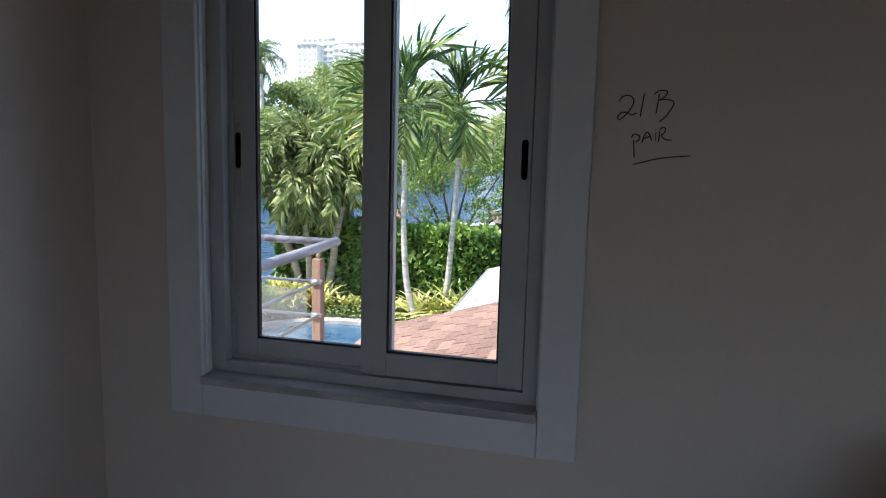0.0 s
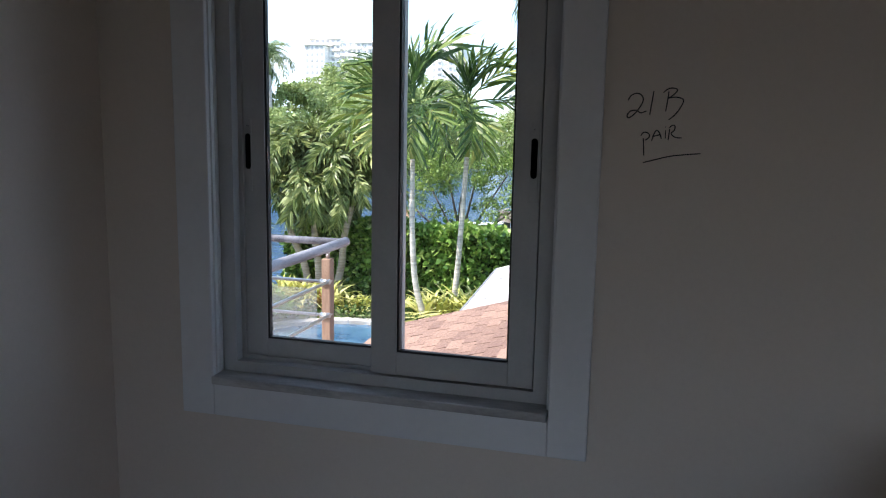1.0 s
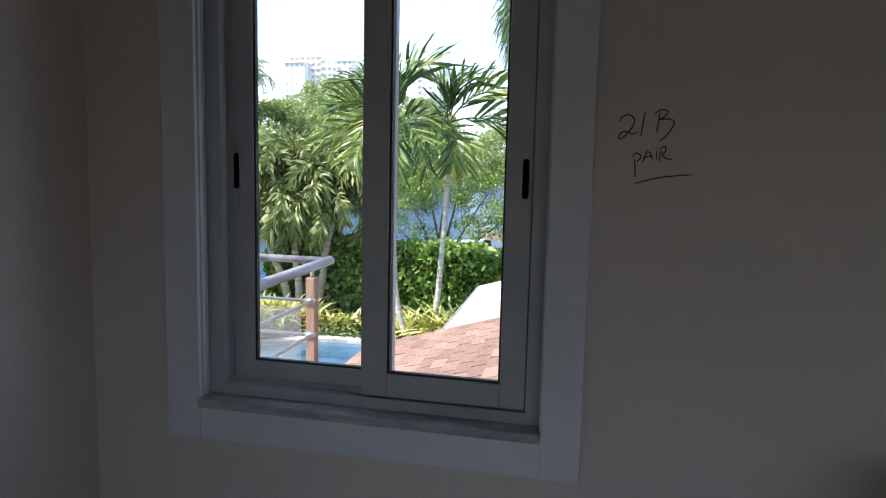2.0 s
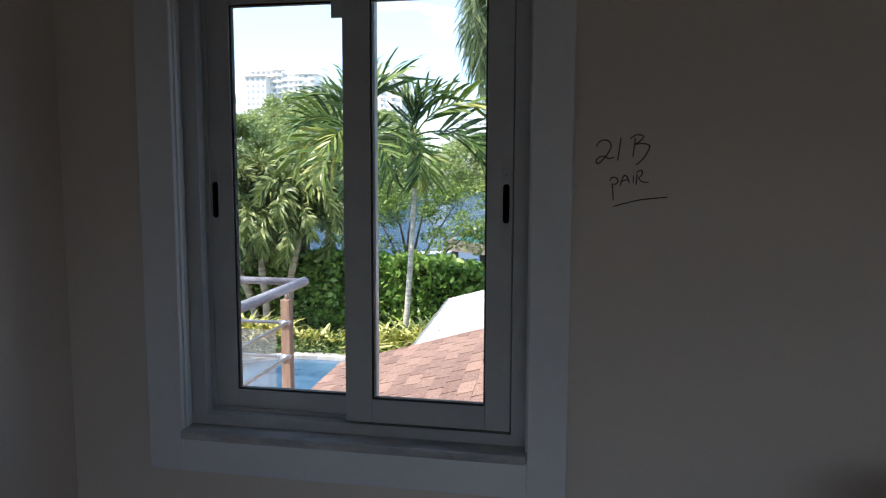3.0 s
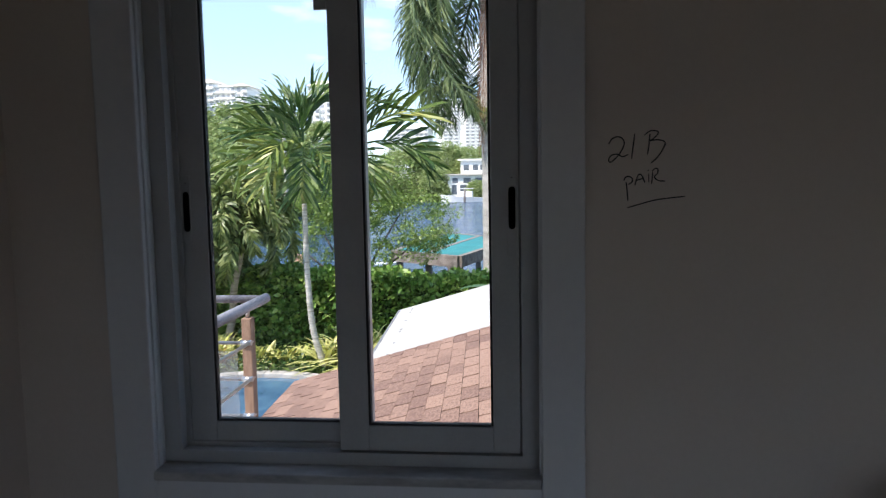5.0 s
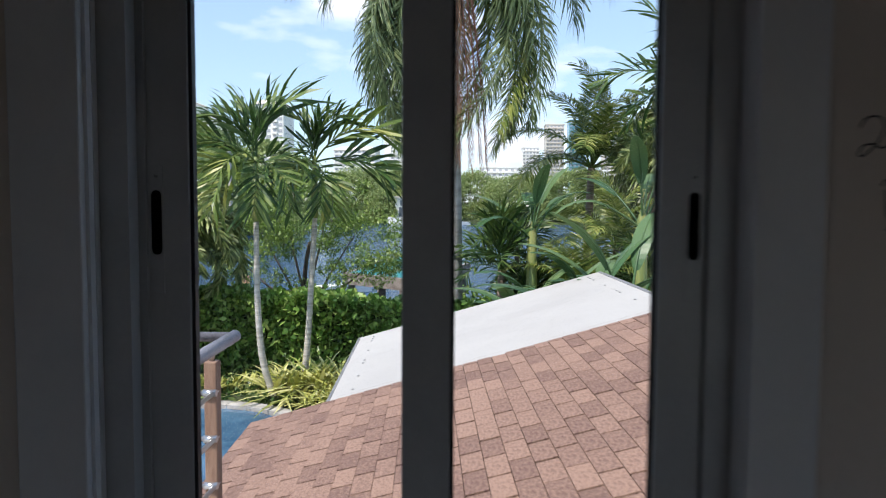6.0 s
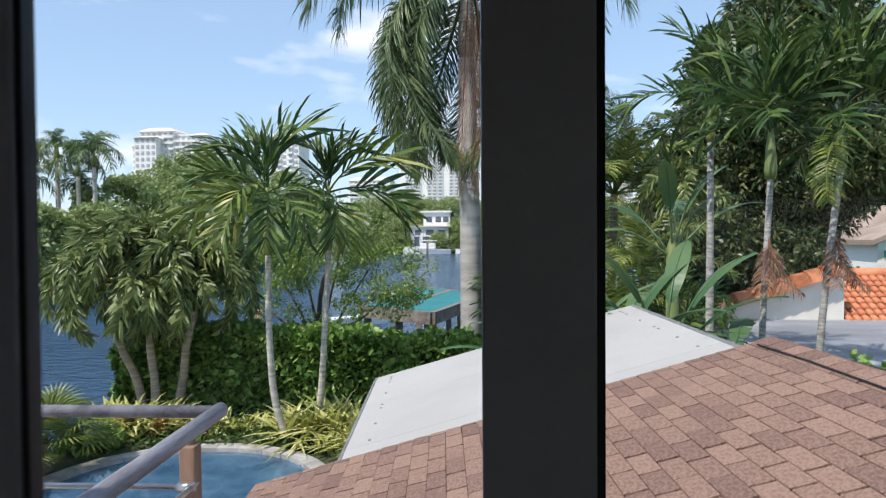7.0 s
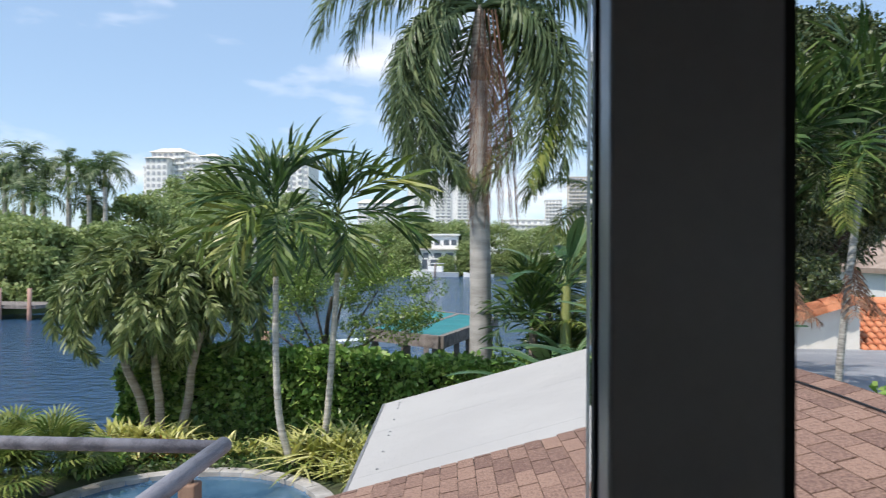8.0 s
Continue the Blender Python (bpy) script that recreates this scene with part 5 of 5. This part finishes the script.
fh = thing("canal_house", "white three-storey house on the far bank", "house")
part("wall", boxm(-23.5, -14.5, 186, 194, GZ, 2.6), WHITE, fh)
part("wall", boxm(-20.5, -14.2, 187, 193, 2.6, 6.0), WHITE, fh)
part("roof", boxm(-21.2, -13.8, 186.4, 193.6, 6.0, 6.4), WHITE, fh)
part("roof", boxm(-24.2, -13.9, 185.2, 194.4, 2.6, 2.9), BEIGE, fh)
for x, z, w, h in ((-22.6, -1.9, 1.2, 2.2), (-20.6, -1.9, 1.6, 2.2), (-18.2, -1.9, 1.2, 2.2), (-22.4, 0.7, 1.3, 1.2), (-19.8, 0.7, 1.8, 1.2), (-17.0, 0.7, 1.8, 1.2)):
    part("window", boxm(x, x + w, 185.94, 186.0, z, z + h), DARKWIN, fh)
for x in (-19.8, -17.6, -15.8):
    part("window", boxm(x, x + 1.3, 186.94, 187.0, 3.7, 5.0), DARKWIN, fh)


def slab_tower(name, label, x0, x1, y, z1, floor_h, bays, depth=24, mat=None, lip=0.5, z0=-2.9, strips=(), glass=None, roof_h=0.0, kind_rows=None):
    """A far apartment tower: body, one balcony band a storey and bay, each window apart."""
    t = thing(name, label, "tower", group="far towers")
    mat = mat or WHITE
    part("wall", boxm(x0, x1, y, y + depth, z0, z1), mat, t)
    if roof_h:
        bm_ = bmesh.new()
        v0 = [(x0 - 1.2, y - 1.2, z1), (x1 + 1.2, y - 1.2, z1), (x1 + 1.2, y + depth, z1), (x0 - 1.2, y + depth, z1)]
        v1 = [(x0 + 4, y + 4, z1 + roof_h), (x1 - 4, y + 4, z1 + roof_h), (x1 - 4, y + depth - 4, z1 + roof_h), (x0 + 4, y + depth - 4, z1 + roof_h)]
        hexa(bm_, v0 + v1)
        part("roof", bm_, BEIGE, t)
    else:
        part("roof", boxm(x0 - lip, x1 + lip, y - lip, y + depth + lip, z1, z1 + 0.8), mat, t)
    bw = (x1 - x0) / bays
    wm, dm = bpy.data.meshes.new("window"), bpy.data.meshes.new("balcony")
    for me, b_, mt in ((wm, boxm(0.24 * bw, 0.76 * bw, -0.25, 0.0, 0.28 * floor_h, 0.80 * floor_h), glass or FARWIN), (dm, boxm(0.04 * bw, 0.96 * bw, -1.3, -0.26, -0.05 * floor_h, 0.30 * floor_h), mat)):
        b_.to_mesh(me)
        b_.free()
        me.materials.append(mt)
    k = int(z1 / floor_h)
    for j in range(k):
        for i in range(bays):
            z = z1 - (j + 1) * floor_h
            if i in strips:
                continue
            shared("window", wm, t, pose(x0 + i * bw, y, z))
            if kind_rows is None or i in kind_rows:
                shared("balcony", dm, t, pose(x0 + i * bw, y, z))
    return t


slab_tower("condo_tower", "pale stepped condominium tower wing with arched bays", -205.5, -199, 418, 49, 3.3, 2, kind_rows=())
slab_tower("condo_tower", "pale condominium tower block with hipped roof", -199, -180, 414, 56.6, 3.3, 6, roof_h=2.6, kind_rows=(4, 5))
slab_tower("condo_tower", "pale low front bay of the stepped tower", -199, -187, 407, 52.6, 3.3, 4, roof_h=1.4, kind_rows=(), depth=9)
slab_tower("condo_tower", "pale stepped condominium tower with balconies", -180, -170.5, 415, 54.2, 3.3, 3, kind_rows=(0, 1, 2))
slab_tower("condo_tower", "pale condominium tower block with hipped roof", -170.5, -160.5, 413, 54.0, 3.3, 3, roof_h=2.0, kind_rows=(0, 2))
slab_tower("condo_tower", "pale stepped condominium tower wing", -160.5, -155.5, 416, 48.8, 3.3, 2, kind_rows=(1,))
slab_tower("condo_tower", "pale stepped condominium tower wing", -155.5, -151, 418, 44.2, 3.3, 2, kind_rows=())
slab_tower("condo_tower", "pale condominium tower behind palms", -138, -121, 450, 57.5, 3.4, 5, roof_h=3, kind_rows=(1, 3))
slab_tower("apartment_slab", "white high-rise slab with vertical ribs and balconies", -97, -33, 700, 72, 3.0, 13, strips=(0, 4, 8, 12))
slab_tower("hotel_block", "low pale hotel block", -122, -90, 600, 41, 3.3, 9, roof_h=3)
slab_tower("distant_tower", "pale distant tower in haze", 46, 62, 700, 70, 3.2, 5, mat=BEIGE)
slab_tower("distant_tower", "pale distant tower in haze", 28, 44, 760, 54, 3.2, 5, mat=WHITE)
slab_tower("distant_tower", "teal glass distant tower", 76, 92, 800, 84, 3.6, 4, mat=TEALGLASS)
slab_tower("distant_tower", "pale distant tower in haze", 104, 117, 750, 80, 3.2, 4, mat=BEIGE)
slab_tower("distant_tower", "low white distant block", -10, 24, 560, 26, 3.4, 8)
slab_tower("distant_tower", "low white distant block", 60, 130, 560, 24, 3.4, 12)

# ---------- shingles, one by one ----------
CE, TW = 0.123, 0.278
cosr = 1 / math.sqrt(1 + SL * SL)


def tab_mesh(name, w, h=CE * 0.97, t=0.008):
    b = bmesh.new()
    hexa(b, [(0, 0.009, -0.004), (h * cosr, 0.009, h * cosr * SL - 0.008), (h * cosr, w - 0.009, h * cosr * SL - 0.008), (0, w - 0.009, -0.004),
             (0, 0.009, t), (h * cosr, 0.009, h * cosr * SL + 0.004), (h * cosr, w - 0.009, h * cosr * SL + 0.004), (0, w - 0.009, t)])
    me = bpy.data.meshes.new(name)
    b.to_mesh(me)
    b.free()
    return me


tabs = [tab_mesh("shingle", TW * s) for s in (1.0, 0.97, 1.03)]
for me in tabs:
    me.materials.append(SHINGLE)
field = bmesh.new()
srng = random.Random(5)
rows_n = int((VR - VE) / (CE * cosr))
made = 0
for j in range(rows_n):
    v = VE + j * CE * cosr
    off = (j % 2) * TW * 0.5 + srng.uniform(-0.03, 0.03)
    k = 0
    while True:
        u = U0 + off + k * TW
        if u + TW > U1 + 0.02:
            break
        k += 1
        near = 3.4 < u < 6.0 and v > -0.6
        if near and made < 300:
            made += 1
            shared("shingle", tabs[srng.randrange(3)], roof, pose(v, u, rz(v) + 0.002 + srng.uniform(0, 0.003)))
        else:
            h, t, w = CE * 0.97, 0.008 + srng.uniform(0, 0.004), TW - 0.018
            z = rz(v)
            hexa(field, [(v, u, z - 0.003), (v + h * cosr, u, z + h * cosr * SL - 0.006), (v + h * cosr, u + w, z + h * cosr * SL - 0.006), (v, u + w, z - 0.003),
                         (v, u, z + t), (v + h * cosr, u, z + h * cosr * SL + 0.005), (v + h * cosr, u + w, z + h * cosr * SL + 0.005), (v, u + w, z + t)])
    # short piece that closes the course at the far edge
    u = U0 + off + k * TW
    if U1 - u > 0.03:
        h, z = CE * 0.945, rz(v)
        hexa(field, [(v, u, z - 0.003), (v + h * cosr, u, z + h * cosr * SL - 0.006), (v + h * cosr, U1, z + h * cosr * SL - 0.006), (v, U1, z - 0.003),
                     (v, u, z + 0.008), (v + h * cosr, u, z + h * cosr * SL + 0.005), (v + h * cosr, U1, z + h * cosr * SL + 0.005), (v, U1, z + 0.008)])
# thin black tube added for the dark shadow line beside the ridge
part("ridge_shadow_line", tube(bmesh.new(), [(VR - 0.17, U1 - 0.15, rz(VR - 0.17) + 0.022), (VR - 0.15, 6.0, rz(VR - 0.15) + 0.022), (VR - 0.16, 4.0, rz(VR - 0.16) + 0.022), (VR - 0.15, U0, rz(VR - 0.15) + 0.018)], 0.007, 6), RUBBER, roof, "thin black tube standing for the shadow line along the ridge")
# caps along the ridge
for k in range(int((U1 - U0) / 0.2)):
    u = U0 + 0.2 * k
    zt = rz(VR) + 0.008
    for sgn in (-1, 1):
        hexa(field, [(VR, u, zt - 0.02), (VR + sgn * 0.13, u, zt - 0.056), (VR + sgn * 0.13, u + 0.24, zt - 0.056), (VR, u + 0.24, zt - 0.02),
                     (VR, u, zt + 0.006), (VR + sgn * 0.13, u, zt - 0.030), (VR + sgn * 0.13, u + 0.24, zt - 0.034), (VR, u + 0.24, zt + 0.002)])
for j in range(14):
    for k in range(13):
        v, u = VR + 0.12 + j * CE * cosr, U0 + k * TW + (j % 2) * TW * 0.5
        w = min(TW - 0.022, U1 - u)
        h, z = CE * 0.95 * cosr, rz(VR) - SL * (0.12 + j * CE * cosr)
        hexa(field, [(v, u, z - 0.008), (v + h, u, z - h * SL - 0.004), (v + h, u + w, z - h * SL - 0.004), (v, u + w, z - 0.008),
                     (v, u, z + 0.004), (v + h, u, z - h * SL + 0.010), (v + h, u + w, z - h * SL + 0.010), (v, u + w, z + 0.004)])
bmesh.ops.recalc_face_normals(field, faces=field.faces[:])
fo = part("shingle_field", field, SHINGLE_I, roof, "tan shingles farther off")
fo["kind"] = "stuff"
